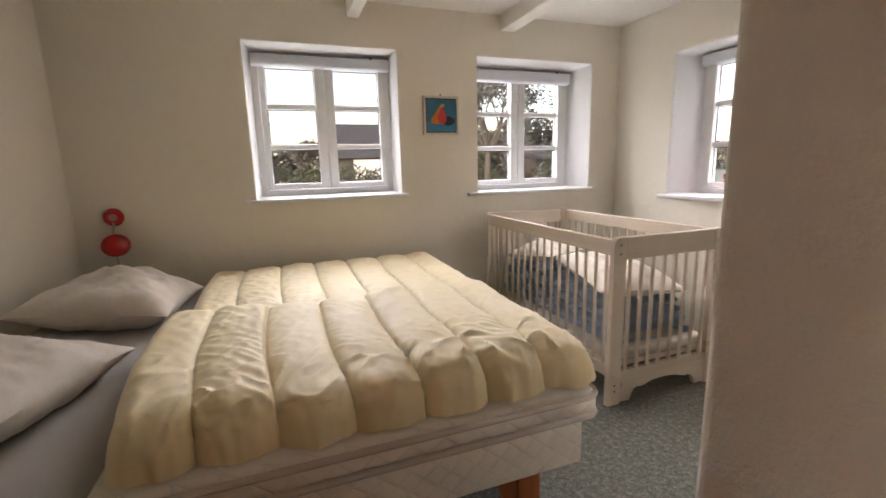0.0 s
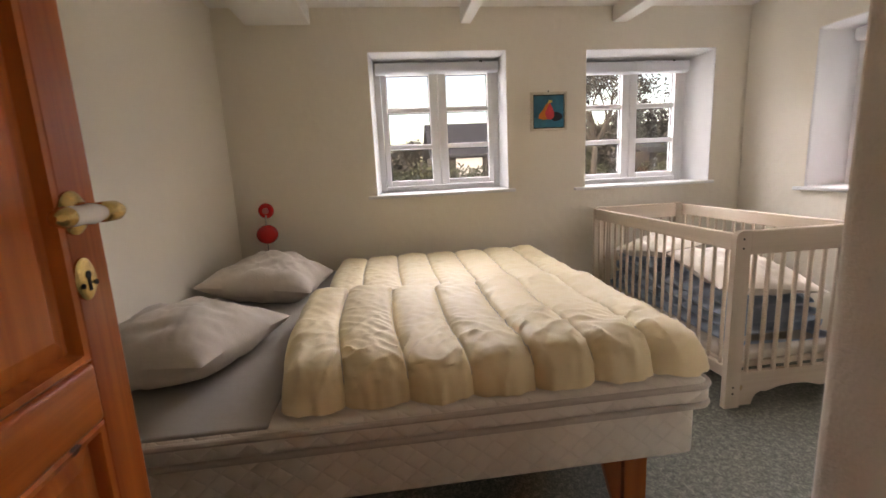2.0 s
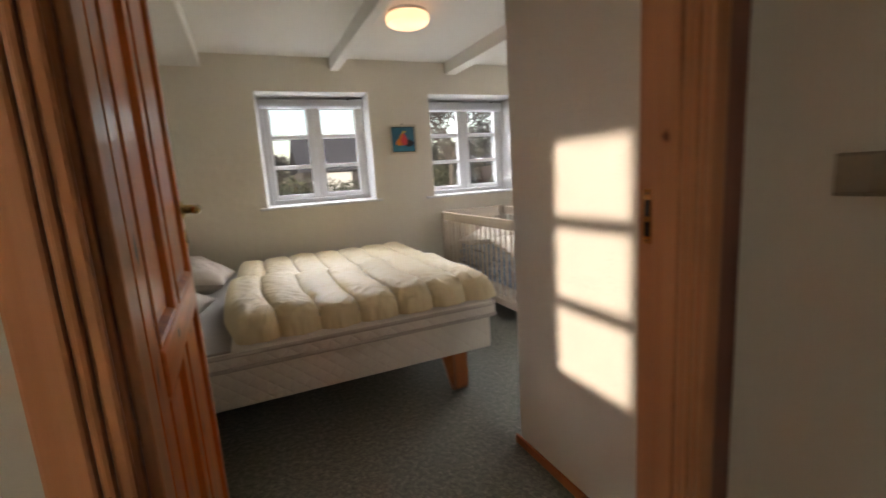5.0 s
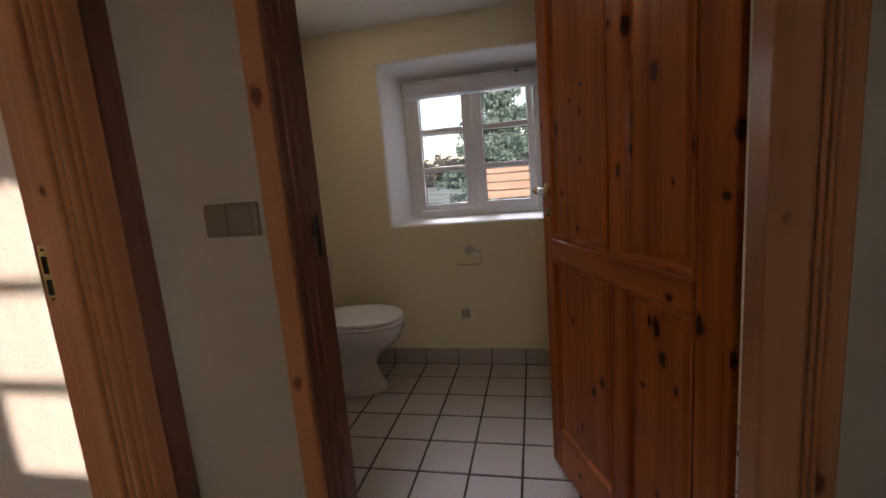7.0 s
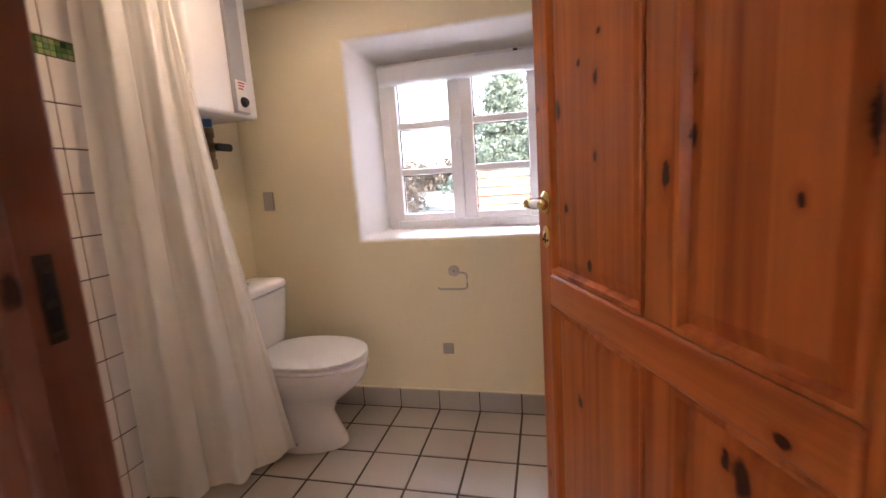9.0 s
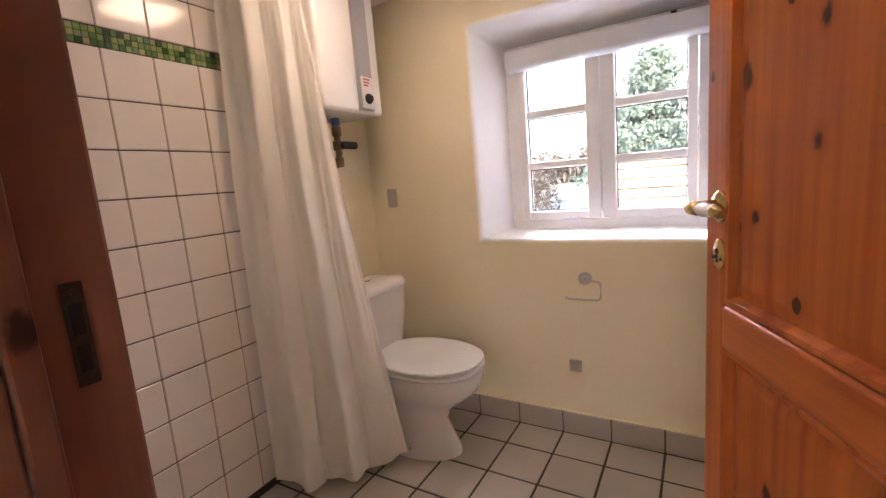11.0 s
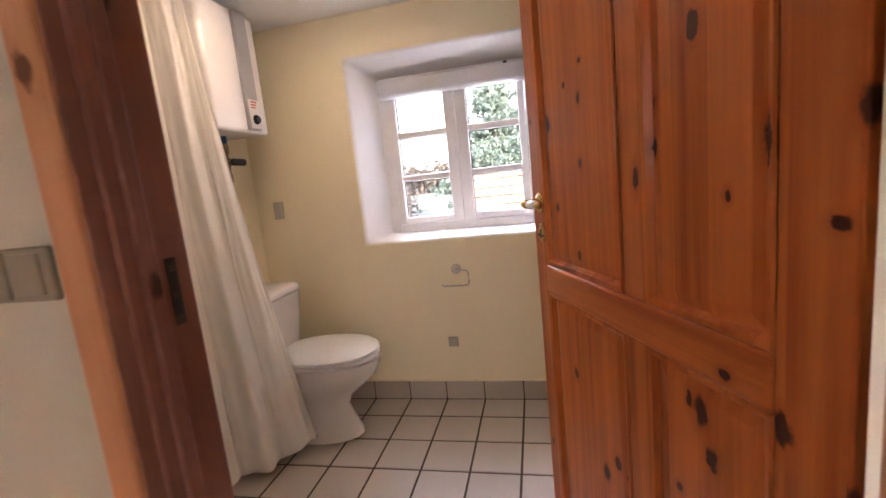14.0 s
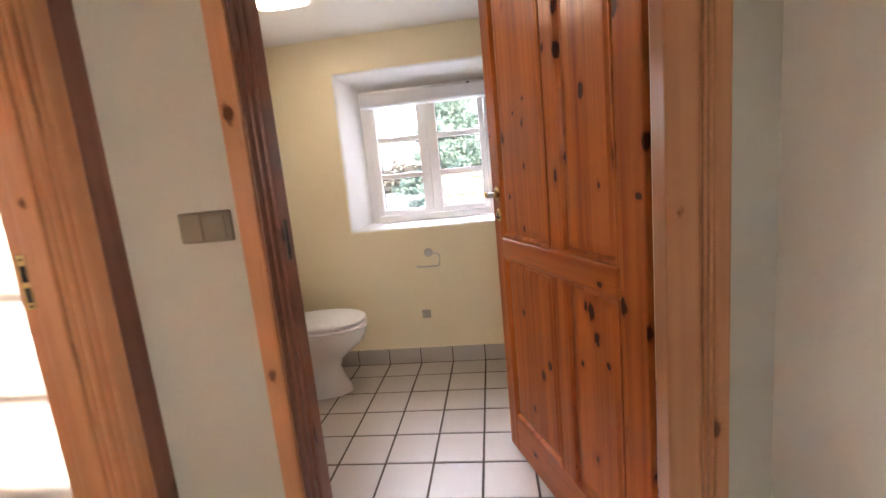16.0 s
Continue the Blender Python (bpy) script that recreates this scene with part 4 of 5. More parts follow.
def picture():
    root = thing("picture", "small square painting of a bright pear on blue", "painting", pose(1.074, NORTH, 1.47))
    s, f = 0.127, 0.016
    bm = bmesh.new()
    for x0, x1, z0, z1 in ((-s, -s + f, -s, s), (s - f, s, -s, s), (-s + f, s - f, -s, -s + f), (-s + f, s - f, s - f, s)):
        box(bm, x0, x1, -0.03, -0.002, z0, z1, 0.003)
    part("picture_frame", bm, plain("cream_frame_paint", (0.72, 0.66, 0.52), (0.62, 0.55, 0.42), 0.5, 20, 120, 0.2), root, "cream wooden frame")
    part("backing", boxed(-s + f, s - f, -0.012, -0.003, -s + f, s - f), GASKET, root, "black shadow gap")
    c = s - f - 0.007
    canvas = part("canvas", boxed(-c, c, -0.022, -0.013, -c, c, bevel=0.002), plain("blue_oil_paint", (0.03, 0.2, 0.32), (0.02, 0.13, 0.23), 0.4, 14, 120, 0.4), root, "blue painted canvas")

    def shape(nm, pts, y, col, lb):
        bm = bmesh.new()
        prism(bm, pts, Matrix.Translation((0, y, 0)), 0.001)
        part(nm, bm, plain("paint_" + nm, col, tuple(v * 0.75 for v in col), 0.4, 18, 120, 0.4), canvas, lb)
    blob = lambda cx, cz, rx, rz, e=1.0: [(cx + rx * math.cos(a), cz + rz * math.sin(a) * (1 - 0.25 * math.cos(a) * e)) for a in [2 * math.pi * k / 22 for k in range(22)]]
    shape("table", [(-c, -c), (c, -c), (c, -0.055), (-c, -0.04)], -0.0232, (0.035, 0.25, 0.4), "lighter blue ground")
    shape("shadow", blob(0.055, -0.035, 0.042, 0.03), -0.0244, (0.012, 0.012, 0.03), "black painted shadow")
    shape("left_half", [(-0.075, -0.045), (-0.07, -0.02), (-0.045, 0.01), (-0.02, 0.05), (-0.005, 0.062), (0.005, 0.055), (0.005, -0.05), (-0.04, -0.055)], -0.0256, (0.75, 0.22, 0.02), "orange painted half")
    shape("right_half", [(-0.015, -0.05), (-0.03, -0.01), (-0.01, 0.03), (0.005, 0.058), (0.02, 0.03), (0.035, -0.005), (0.035, -0.035), (0.015, -0.055)], -0.0268, (0.72, 0.06, 0.08), "red painted half")
    shape("stalk", [(-0.01, 0.05), (0.0, 0.075), (0.02, 0.07), (0.025, 0.06), (0.008, 0.055)], -0.028, (0.75, 0.55, 0.12), "yellow painted stalk")
    bm = bmesh.new()
    turned(bm, [(0.004, 0), (0.005, 0.006)], pose(0, -0.008, s + 0.006, 90), 8)
    part("hook", bm, DARK_STEEL, root, "small wall hook")


picture()


def ceiling_lamp(name, label, x, y, z, r, mat, h=0.09):
    root = thing(name, label, "ceiling lamp", pose(x, y, z))
    bm = bmesh.new()
    turned(bm, [(r * 0.9, -0.0005), (r * 0.92, -0.018), (r * 0.86, -0.022)], seg=32)
    part("base_ring", bm, WHITE, root, "white metal base ring", smooth=True)
    bm = bmesh.new()
    turned(bm, [(r * 0.85, -0.0225), (r * 0.98, -0.03), (r, -h * 0.5), (r * 0.93, -h * 0.8), (r * 0.7, -h * 0.95), (r * 0.35, -h), (0.01, -h)], seg=32)
    part("shade", bm, mat, root, "lit opal glass shade", smooth=True)


ceiling_lamp("ceiling_lamp", "round opal ceiling lamp glowing warm in the bedroom", 0.78, 1.82, 2.14, 0.135, DOME)


def crib():
    root = thing("cot", "limed pine slatted cot holding bedding", "cot", pose(1.375, 1.56, 0))
    W, L, H = 0.68, 1.29, 0.805
    pw, pt = 0.07, 0.028

    def post_outline(mirror):
        pts = [(0, 0), (pw, 0), (pw, H), (0.03, H)] + [(0.03 - 0.03 * math.sin(radians(a)), H - 0.03 + 0.03 * math.cos(radians(a))) for a in (22, 45, 68, 90)]
        return [(W - x, z) for x, z in pts] if mirror else pts
    for y in (0.0, L - pt):
        for mirror in (False, True):
            post = part("post", prism(bmesh.new(), post_outline(mirror), Matrix.Translation((0, y, 0)), pt), LIMED, root)
            for z in (H - 0.075, H - 0.035, 0.1, 0.07):
                bm = turned(bmesh.new(), [(0.0045, 0), (0.0045, 0.0015)], pose(W - 0.035 if mirror else 0.035, y if y == 0 else y + pt, z, 90 if y == 0 else -90), 8)
                part("bolt", bm, BLACK, post, "dark recessed bolt head")
        top = part("end_top_rail", boxed(pw, W - pw, y + 0.002, y + pt - 0.002, H - 0.105, H - 0.001, bevel=0.006, seg=3), LIMED_X, root)
        pts = [(pw, 0.008), (0.132, 0.008), (0.138, 0.03), (0.152, 0.055), (0.175, 0.068), (0.2, 0.064), (0.225, 0.07), (0.27, 0.083), (W / 2, 0.088)]
        pts = pts + [(W - x, z) for x, z in reversed(pts[:-1])] + [(W - pw, 0.165), (pw, 0.165)]
        part("end_bottom_rail", prism(bmesh.new(), pts, Matrix.Translation((0, y + 0.003, 0)), pt - 0.006), LIMED_X, root, "scalloped limed pine lower board")
        for k in range(8):
            x = pw + (k + 0.5) * (W - 2 * pw) / 8
            part("slat", rod(bmesh.new(), (x, y + pt / 2, 0.16), (x, y + pt / 2, H - 0.1), 0.0095), LIMED, root, smooth=True)
    for x in (0.004, W - 0.028):
        part("side_top_rail", boxed(x, x + 0.024, pt, L - pt, H - 0.085, H - 0.012, bevel=0.006, seg=3), LIMED_Y, root)
        part("side_bottom_rail", boxed(x, x + 0.024, pt, L - pt, 0.14, 0.195, bevel=0.006, seg=3), LIMED_Y, root)
        for k in range(17):
            y = pt + (k + 0.5) * (L - 2 * pt) / 17
            part("slat", rod(bmesh.new(), (x + 0.012, y, 0.19), (x + 0.012, y, H - 0.08), 0.0085), LIMED, root, smooth=True)
    part("base_board", boxed(0.03, W - 0.03, pt + 0.002, L - pt - 0.002, 0.175, 0.2, bevel=0.004), LIMED_Y, root, "limed pine slat base")


crib()


def folded(name, label, at, w, d, t, mat, folds, seed):
    """A loosely folded quilt: a few rolled layers with rounded fronts and creases."""
    bm = bmesh.new()
    off = Vector((seed, seed * 2.0, 0))
    for k in range(folds):
        z0 = t * k / folds

        def f(u, v, k=k, z0=z0):
            a = 2 * math.pi * v
            shrink = 1 - 0.06 * k
            x = (2 * u - 1) * w / 2 * shrink + 0.02 * noise.noise(Vector((u * 2, k, 1)) + off)
            cy, cz = math.cos(a), math.sin(a)
            th = t / folds * 0.62
            y = (abs(cy) ** 0.35) * math.copysign(1, cy) * d / 2 * shrink
            z = z0 + th + cz * th * (0.8 + 0.2 * noise.noise(Vector((u * 5, cy * 3, k)) + off))
            p = Vector((x, y, z))
            p += Vector((0, 0.02, 0.022)) * noise.noise(Vector((u * 7, v * 5, k * 3)) + off)
            return p
        grid(bm, 40, 48, f)
    ob = part(name, bm, mat, smooth=True)
    ob.matrix_world = at
    return tagged(ob, label, "blanket", "bedding in the cot")


tagged(part("cot_mattress", boxed(1.415, 2.02, 1.6, 2.81, 0.2, 0.245, bevel=0.015, seg=3), COT_PILLOW, smooth=True), "thin pale foam mattress lying in the cot", "mattress", "bedding in the cot")
folded("folded_quilt", "dusty blue quilt folded in the cot", pose(1.72, 1.98, 0.24, 0, 0, 88), 0.66, 0.52, 0.2, BLUE, 4, 3)
folded("folded_quilt", "dark blue patterned quilt folded in the cot", pose(1.70, 2.5, 0.24, 0, 0, 92), 0.48, 0.5, 0.26, BLUE, 4, 5)
pillow("pillow", "pale cotton pillow on the blue quilt in the cot", pose(1.72, 1.95, 0.53, 4, -6, 80), 0.6, 0.5, 0.17, COT_PILLOW, group="bedding in the cot", seed=5)
pillow("pillow", "pale floral pillow piled in the cot", pose(1.68, 2.48, 0.57, -4, 8, 96), 0.5, 0.45, 0.16, COT_PILLOW, group="bedding in the cot", seed=7)


# ---- hall things ----
def switch():
    root = thing("light_switch", "champagne double rocker switch on the hall wall", "light switch", pose(HALL_E, -0.563, 1.096, 0, 0, -90))
    part("plate", boxed(-0.059, 0.059, -0.009, 0.0, -0.033, 0.033, bevel=0.003), SWITCH, root)
    part("rocker", boxed(-0.056, -0.006, -0.0135, -0.0092, -0.029, 0.03, bevel=0.002), SWITCH, root)
    part("rocker", boxed(-0.003, 0.046, -0.0115, -0.0092, -0.025, 0.026, bevel=0.002), SWITCH, root)


switch()


def sill_pot():
    root = thing("plant_pot", "small glossy red pot standing on the window sill", "pot", pose(2.64, 1.985, 0.902))
    bm = bmesh.new()
    turned(bm, [(0.005, 0.0), (0.032, 0.0), (0.034, 0.006), (0.05, 0.1), (0.056, 0.122), (0.056, 0.142), (0.051, 0.143), (0.05, 0.124), (0.044, 0.1), (0.03, 0.012), (0.005, 0.01)], seg=28)
    part("body", bm, RED, root, smooth=True)


sill_pot()


# ---- bathroom things ----
def ellipse_loft(bm, rings, seg=36, power=2.0):
    """Stacked rounded outlines: (centre y, half width, half depth, z)."""
    loops = []
    for cy, rx, ry, z in rings:
        lp = []
        for k in range(seg):
            a = 2 * math.pi * k / seg
            c, s = math.cos(a), math.sin(a)
            e = 2 / power
            lp.append(bm.verts.new((rx * math.copysign(abs(c) ** e, c), cy + ry * math.copysign(abs(s) ** e, s), z)))
        loops.append(lp)
    for a, b in zip(loops, loops[1:]):
        for k in range(seg):
            bm.faces.new((a[k], a[(k + 1) % seg], b[(k + 1) % seg], b[k]))
    bm.faces.new(loops[0])
    bm.faces.new(loops[-1])
    return bm


def toilet():
    root = thing("toilet", "white porcelain toilet with closed lid and cistern", "toilet", pose(2.005, 0, 0))
    bm = bmesh.new()
    ellipse_loft(bm, [(-0.085, 0.112, 0.205, 0.0), (-0.085, 0.108, 0.2, 0.03), (-0.07, 0.096, 0.185, 0.09), (-0.06, 0.09, 0.175, 0.15), (-0.07, 0.1, 0.19, 0.205), (-0.1, 0.128, 0.23, 0.255),
                      (-0.13, 0.158, 0.258, 0.305), (-0.145, 0.172, 0.265, 0.35), (-0.15, 0.176, 0.267, 0.385), (-0.15, 0.168, 0.258, 0.392)])
    part("bowl", bm, PORCELAIN, root, smooth=True)
    bm = bmesh.new()
    ellipse_loft(bm, [(0.16, 0.09, 0.14, 0.0), (0.16, 0.088, 0.14, 0.18), (0.15, 0.12, 0.16, 0.3), (0.14, 0.17, 0.165, 0.36), (0.14, 0.172, 0.165, 0.388)], power=3.2)
    part("pedestal_back", bm, PORCELAIN, root, smooth=True)
    bm = bmesh.new()
    ellipse_loft(bm, [(-0.165, 0.178, 0.24, 0.394), (-0.165, 0.184, 0.246, 0.398), (-0.165, 0.184, 0.246, 0.408), (-0.165, 0.178, 0.24, 0.412)], 44, 2.25)
    part("seat", bm, WHITE, root, "white plastic toilet seat", smooth=True)
    bm = bmesh.new()
    ellipse_loft(bm, [(-0.162, 0.172, 0.234, 0.4175), (-0.162, 0.185, 0.247, 0.421), (-0.162, 0.185, 0.247, 0.429), (-0.16, 0.174, 0.234, 0.438), (-0.155, 0.1, 0.14, 0.443), (-0.15, 0.02, 0.03, 0.444)], 44, 2.25)
    part("lid", bm, WHITE, root, "closed white toilet lid", smooth=True)
    bm = bmesh.new()
    ellipse_loft(bm, [(0.16, 0.15, 0.085, 0.388), (0.158, 0.168, 0.1, 0.4), (0.15, 0.176, 0.106, 0.5), (0.143, 0.182, 0.111, 0.6), (0.138, 0.186, 0.114, 0.692), (0.138, 0.18, 0.108, 0.696)], 56, 5.0)
    part("cistern", bm, PORCELAIN, root, smooth=True)
    bm = bmesh.new()
    ellipse_loft(bm, [(0.138, 0.184, 0.112, 0.6975), (0.137, 0.191, 0.119, 0.701), (0.137, 0.191, 0.119, 0.714), (0.138, 0.184, 0.112, 0.727), (0.14, 0.165, 0.096, 0.735), (0.142, 0.12, 0.06, 0.739), (0.142, 0.02, 0.01, 0.74)], 56, 4.6)
    part("cistern_lid", bm, PORCELAIN, root, smooth=True)
    bm = bmesh.new()
    turned(bm, [(0.026, 0.7385), (0.026, 0.745), (0.02, 0.748), (0.005, 0.748)], pose(0, 0.142, 0), 20)
    part("flush_button", bm, STEEL, root, "chrome flush button", smooth=True)
    part("outlet_pipe", rod(bmesh.new(), (0, 0.24, 0.19), (0, 0.312, 0.19), 0.055, 20), PORCELAIN, root, "white outlet pipe", smooth=True)
    for x in (-0.101, 0.101):
        bm = turned(bmesh.new(), [(0.007, 0), (0.007, 0.006), (0.003, 0.008)], pose(x, -0.1, 0.04, 0, -90 if x < 0 else 90), 10)
        part("bolt_cap", bm, STEEL, root, "floor bolt cap")


toilet()


def curtain():
    root = thing("shower_curtain", "white cloth shower curtain gathered in soft folds", "shower curtain")
    bm = bmesh.new()
    p_top = [Vector((1.50, 0.27, 1.97)), Vector((1.58, 0.17, 1.97)), Vector((1.70, 0.10, 1.97)), Vector((1.755, 0.06, 1.97))]
    p_bot = [Vector((1.44, 0.27, 0.04)), Vector((1.52, 0.12, 0.045)), Vector((1.66, 0.0, 0.05)), Vector((1.79, -0.085, 0.07))]

    p_top = [p + Vector((0.05 - 0.02 * i, (-0.05 + 0.02 * i) if i else 0.0, 0)) for i, p in enumerate(p_top)]
    p_bot = [p + Vector((0.05, -0.05 if i else 0.0, 0)) for i, p in enumerate(p_bot)]

    def along(ps, t):
        t = min(0.9999, max(0, t)) * (len(ps) - 1)
        i = int(t)
        f = t - i
        f = f * f * (3 - 2 * f) * 0.35 + f * 0.65
        return ps[i].lerp(ps[i + 1], f)

    def f(u, v):
        a, b = along(p_top, u), along(p_bot, u)
        s = v ** 1.25
        p = a.lerp(b, s)
        p.z = a.z + (b.z - a.z) * v
        d = (along(p_bot, min(1, u + 0.02)) - along(p_bot, max(0, u - 0.02))).normalized()
        side = Vector((-d.y, d.x, 0))
        amp = 0.02 + 0.018 * v
        ph = u * 6.6 * math.pi + 1.1 * noise.noise(Vector((u * 3, v * 1.3, 2)))
        fold = math.sin(ph) + 0.3 * math.sin(2 * ph + 1.2 * v)
        calm = 1 - 0.85 * min(1.0, max(0.0, (u - 0.5) / 0.3)) * (0.35 + 0.65 * v)
        p += side * (fold * amp * calm + 0.014 * noise.noise(Vector((u * 6, v * 3.0, 8))))
        crease = abs(v - 0.69 - 0.02 * u) / 0.008
        p += side * (0.006 * max(0.0, 1 - crease) if u > 0.72 else 0.0)
        p += side * 0.006 * noise.noise(Vector((u * 22, v * 9, 3)))
        return p
    grid(bm, 150, 130, f)
    part("cloth", bm, CURTAIN, root, smooth=True)
    bm = bmesh.new()
    tube(bm, [along(p_top, k / 12) + Vector((0, 0, 0.015)) for k in range(13)], 0.009, 10)
    part("rail", bm, WHITE, root, "white curtain rail", smooth=True)


curtain()


def water_heater():
    root = thing("water_heater", "white wall-mounted water heater with grey front strip", "water heater", pose(1.965, 0, 0))
    hw = 0.185
    y0, y1, z0, z1 = 0.055, 0.314, 1.462, 1.99
    bm = boxed(-hw, hw, y0, y1, z0, z1, bevel=0.018, seg=4)
    for v in bm.verts:
        if v.co.y < y0 + 0.03:
            v.co.y += -0.018 * (1 - (v.co.x / hw) ** 2)
    part("casing", bm, HEATER, root, smooth=True)
    part("front_strip", boxed(0.02, 0.104, y0 - 0.02, y0 + 0.01, z0 + 0.012, z1 - 0.01, bevel=0.003), GREY_PANEL, root, "grey enamel front strip")
    part("label", boxed(0.027, 0.097, y0 - 0.023, y0 - 0.0202, z0 + 0.02, z0 + 0.145, bevel=0.001), LABEL_WHITE, root, "printed control label")
    bm = bmesh.new()
    for k, w in enumerate((0.042, 0.036, 0.03)):
        box(bm, 0.04, 0.04 + w, y0 - 0.0243, y0 - 0.0231, z0 + 0.132 - k * 0.012, z0 + 0.138 - k * 0.012)
    part("print", bm, LABEL_RED, root, "small red print")
    bm = bmesh.new()
    turned(bm, [(0.021, 0), (0.021, 0.006), (0.015, 0.016), (0.004, 0.017)], pose(0.063, y0 - 0.0232, z0 + 0.058, 90), 20)
    part("knob", bm, BLACK, root, "black control knob", smooth=True)
    for x, dz in ((-0.04, 0.16), (0.02, 0.2)):
        part("pipe", tube(bmesh.new(), [(x, 0.19, z0 + 0.005), (x, 0.19, z0 - 0.06), (x + 0.008, 0.19, z0 - dz + 0.05), (x + 0.0, 0.2, z0 - dz), (x - 0.012, 0.24, z0 - dz - 0.02), (x - 0.015, 0.31, z0 - dz - 0.02)], 0.011), AGED, root, "weathered metal pipe", smooth=True)
    bm = bmesh.new()
    turned(bm, [(0.013, -0.21), (0.018, -0.205), (0.018, -0.17), (0.013, -0.165), (0.013, -0.14), (0.021, -0.135), (0.021, -0.1), (0.014, -0.095), (0.014, -0.08), (0.02, -0.075), (0.02, -0.04), (0.012, -0.035)], pose(0.02, 0.19, z0), 14)
    rod(bm, (0.02, 0.19, z0 - 0.12), (0.02, 0.14, z0 - 0.12), 0.012)
    part("valve", bm, AGED, root, "dark brass safety valve", smooth=True)
    part("valve_handle", boxed(-0.02, 0.072, 0.118, 0.144, z0 - 0.138, z0 - 0.106, bevel=0.012, seg=4), BLACK, root, "black valve handle", smooth=True)
    part("pipe_collar", rod(bmesh.new(), (0.02, 0.19, z0 - 0.034), (0.02, 0.19, z0 - 0.002), 0.019), plain("blue_collar", (0.05, 0.12, 0.3), rough=0.4), root, "blue inlet collar")


water_heater()


def paper_holder():
    root = thing("paper_holder", "empty chrome toilet paper holder on the wall", "paper holder", pose(BATH_E, -0.757, 0.712, 0, 0, -90))
    bm = bmesh.new()
    turned(bm, [(0.027, 0), (0.027, 0.006), (0.02, 0.01), (0.009, 0.014), (0.008, 0.045), (0.012, 0.048), (0.012, 0.058)], pose(0, 0, 0, 90), 24)
    part("rose", bm, STEEL, root, smooth=True)
    bm = bmesh.new()
    tube(bm, [(0, -0.05, 0.002), (0.05, -0.05, 0.0), (0.066, -0.05, -0.004), (0.07, -0.05, -0.018), (0.07, -0.05, -0.06), (0.066, -0.05, -0.073), (0.052, -0.05, -0.078), (-0.06, -0.05, -0.078), (-0.066, -0.05, -0.074), (-0.068, -0.05, -0.068)], 0.0045, 10)
    part("wire", bm, STEEL, root, "bent chrome wire", smooth=True)


paper_holder()


def wall_plate(name, label, y, z, w, h, mat):
    root = thing(name, label, "wall plate", pose(BATH_E, y, z, 0, 0, -90), "plates on the bathroom wall")
    part("plate", boxed(-w / 2, w / 2, -0.012, 0, -h / 2, h / 2, bevel=0.003), mat, root)
    part("cover", boxed(-w * 0.36, w * 0.36, -0.015, -0.0122, -h * 0.36, h * 0.36, bevel=0.002), mat, root)


wall_plate("socket_plate", "small grey blank plate low on the bathroom wall", -0.707, 0.323, 0.052, 0.052, PLATE_GREY)
wall_plate("socket_plate", "tall grey switch plate beside the toilet", 0.185, 1.093, 0.055, 0.095, PLATE_GREY)


def square_lamp():
    root = thing("ceiling_lamp", "white square opal ceiling lamp lit warm in the bathroom", "ceiling lamp", pose(1.66, -0.31, 2.01))
    rings = bmesh.new()
    ellipse_loft(rings, [(0, 0.135, 0.135, -0.0005), (0, 0.14, 0.14, -0.006), (0, 0.14, 0.14, -0.016), (0, 0.13, 0.13, -0.021)], 48, 7.0)
    part("base_plate", rings, WHITE, root, "white rimmed base plate", smooth=True)
    rings = bmesh.new()
    ellipse_loft(rings, [(0, 0.122, 0.122, -0.0212), (0, 0.12, 0.12, -0.03), (0, 0.108, 0.108, -0.037), (0, 0.05, 0.05, -0.04)], 48, 7.0)
    part("shade", rings, BATH_GLOW, root, "lit opal shade", smooth=True)


square_lamp()

# ---- outside ----
GRASS = plain("frosted_grass", (0.5, 0.52, 0.5), (0.16, 0.2, 0.1), 0.9, 0.5, 14, 0.5, 0.02)
bm = bmesh.new()
rr = [0, 4, 9, 16, 30, 60, 140, 400, 1500]
seg = 48
rows_ = [[bm.verts.new((0.5, 0.5, -0.16))]]
for r in rr[1:]:
    rows_.append([bm.verts.new((0.5 + r * math.cos(2 * math.pi * k / seg), 0.5 + r * math.sin(2 * math.pi * k / seg), -0.16 + (0.05 * noise.noise(Vector((r, k * 0.7, 0))) if r > 5 else 0))) for k in range(seg)])
for k in range(seg):
    bm.faces.new((rows_[0][0], rows_[1][k], rows_[1][(k + 1) % seg]))
for a, b in zip(rows_[1:], rows_[2:]):
    for k in range(seg):
        bm.faces.new((a[k], b[k], b[(k + 1) % seg], a[(k + 1) % seg]))
tagged(part("ground", bm, GRASS, smooth=True), kind="structure")


def leaf_material(name, lo, hi):
    m, n, l, b = material(name)
    geo = n.new("ShaderNodeNewGeometry")
    l.new(mixed(n, l, geo.outputs["Random Per Island"], lo, hi), b.inputs["Base Color"])
    b.inputs["Roughness"].default_value = 0.7
    return m


NEEDLES = leaf_material("spruce_needles", (0.05, 0.09, 0.07), (0.19, 0.26, 0.21))
TWIGS = leaf_material("winter_twigs", (0.03, 0.028, 0.024), (0.11, 0.1, 0.085))
HEDGE = leaf_material("dark_hedge_leaves", (0.02, 0.026, 0.014), (0.09, 0.09, 0.05))
BARK = plain("bark", (0.075, 0.062, 0.05), (0.04, 0.033, 0.028), 0.9, 8, 60, 0.6, 0.01)


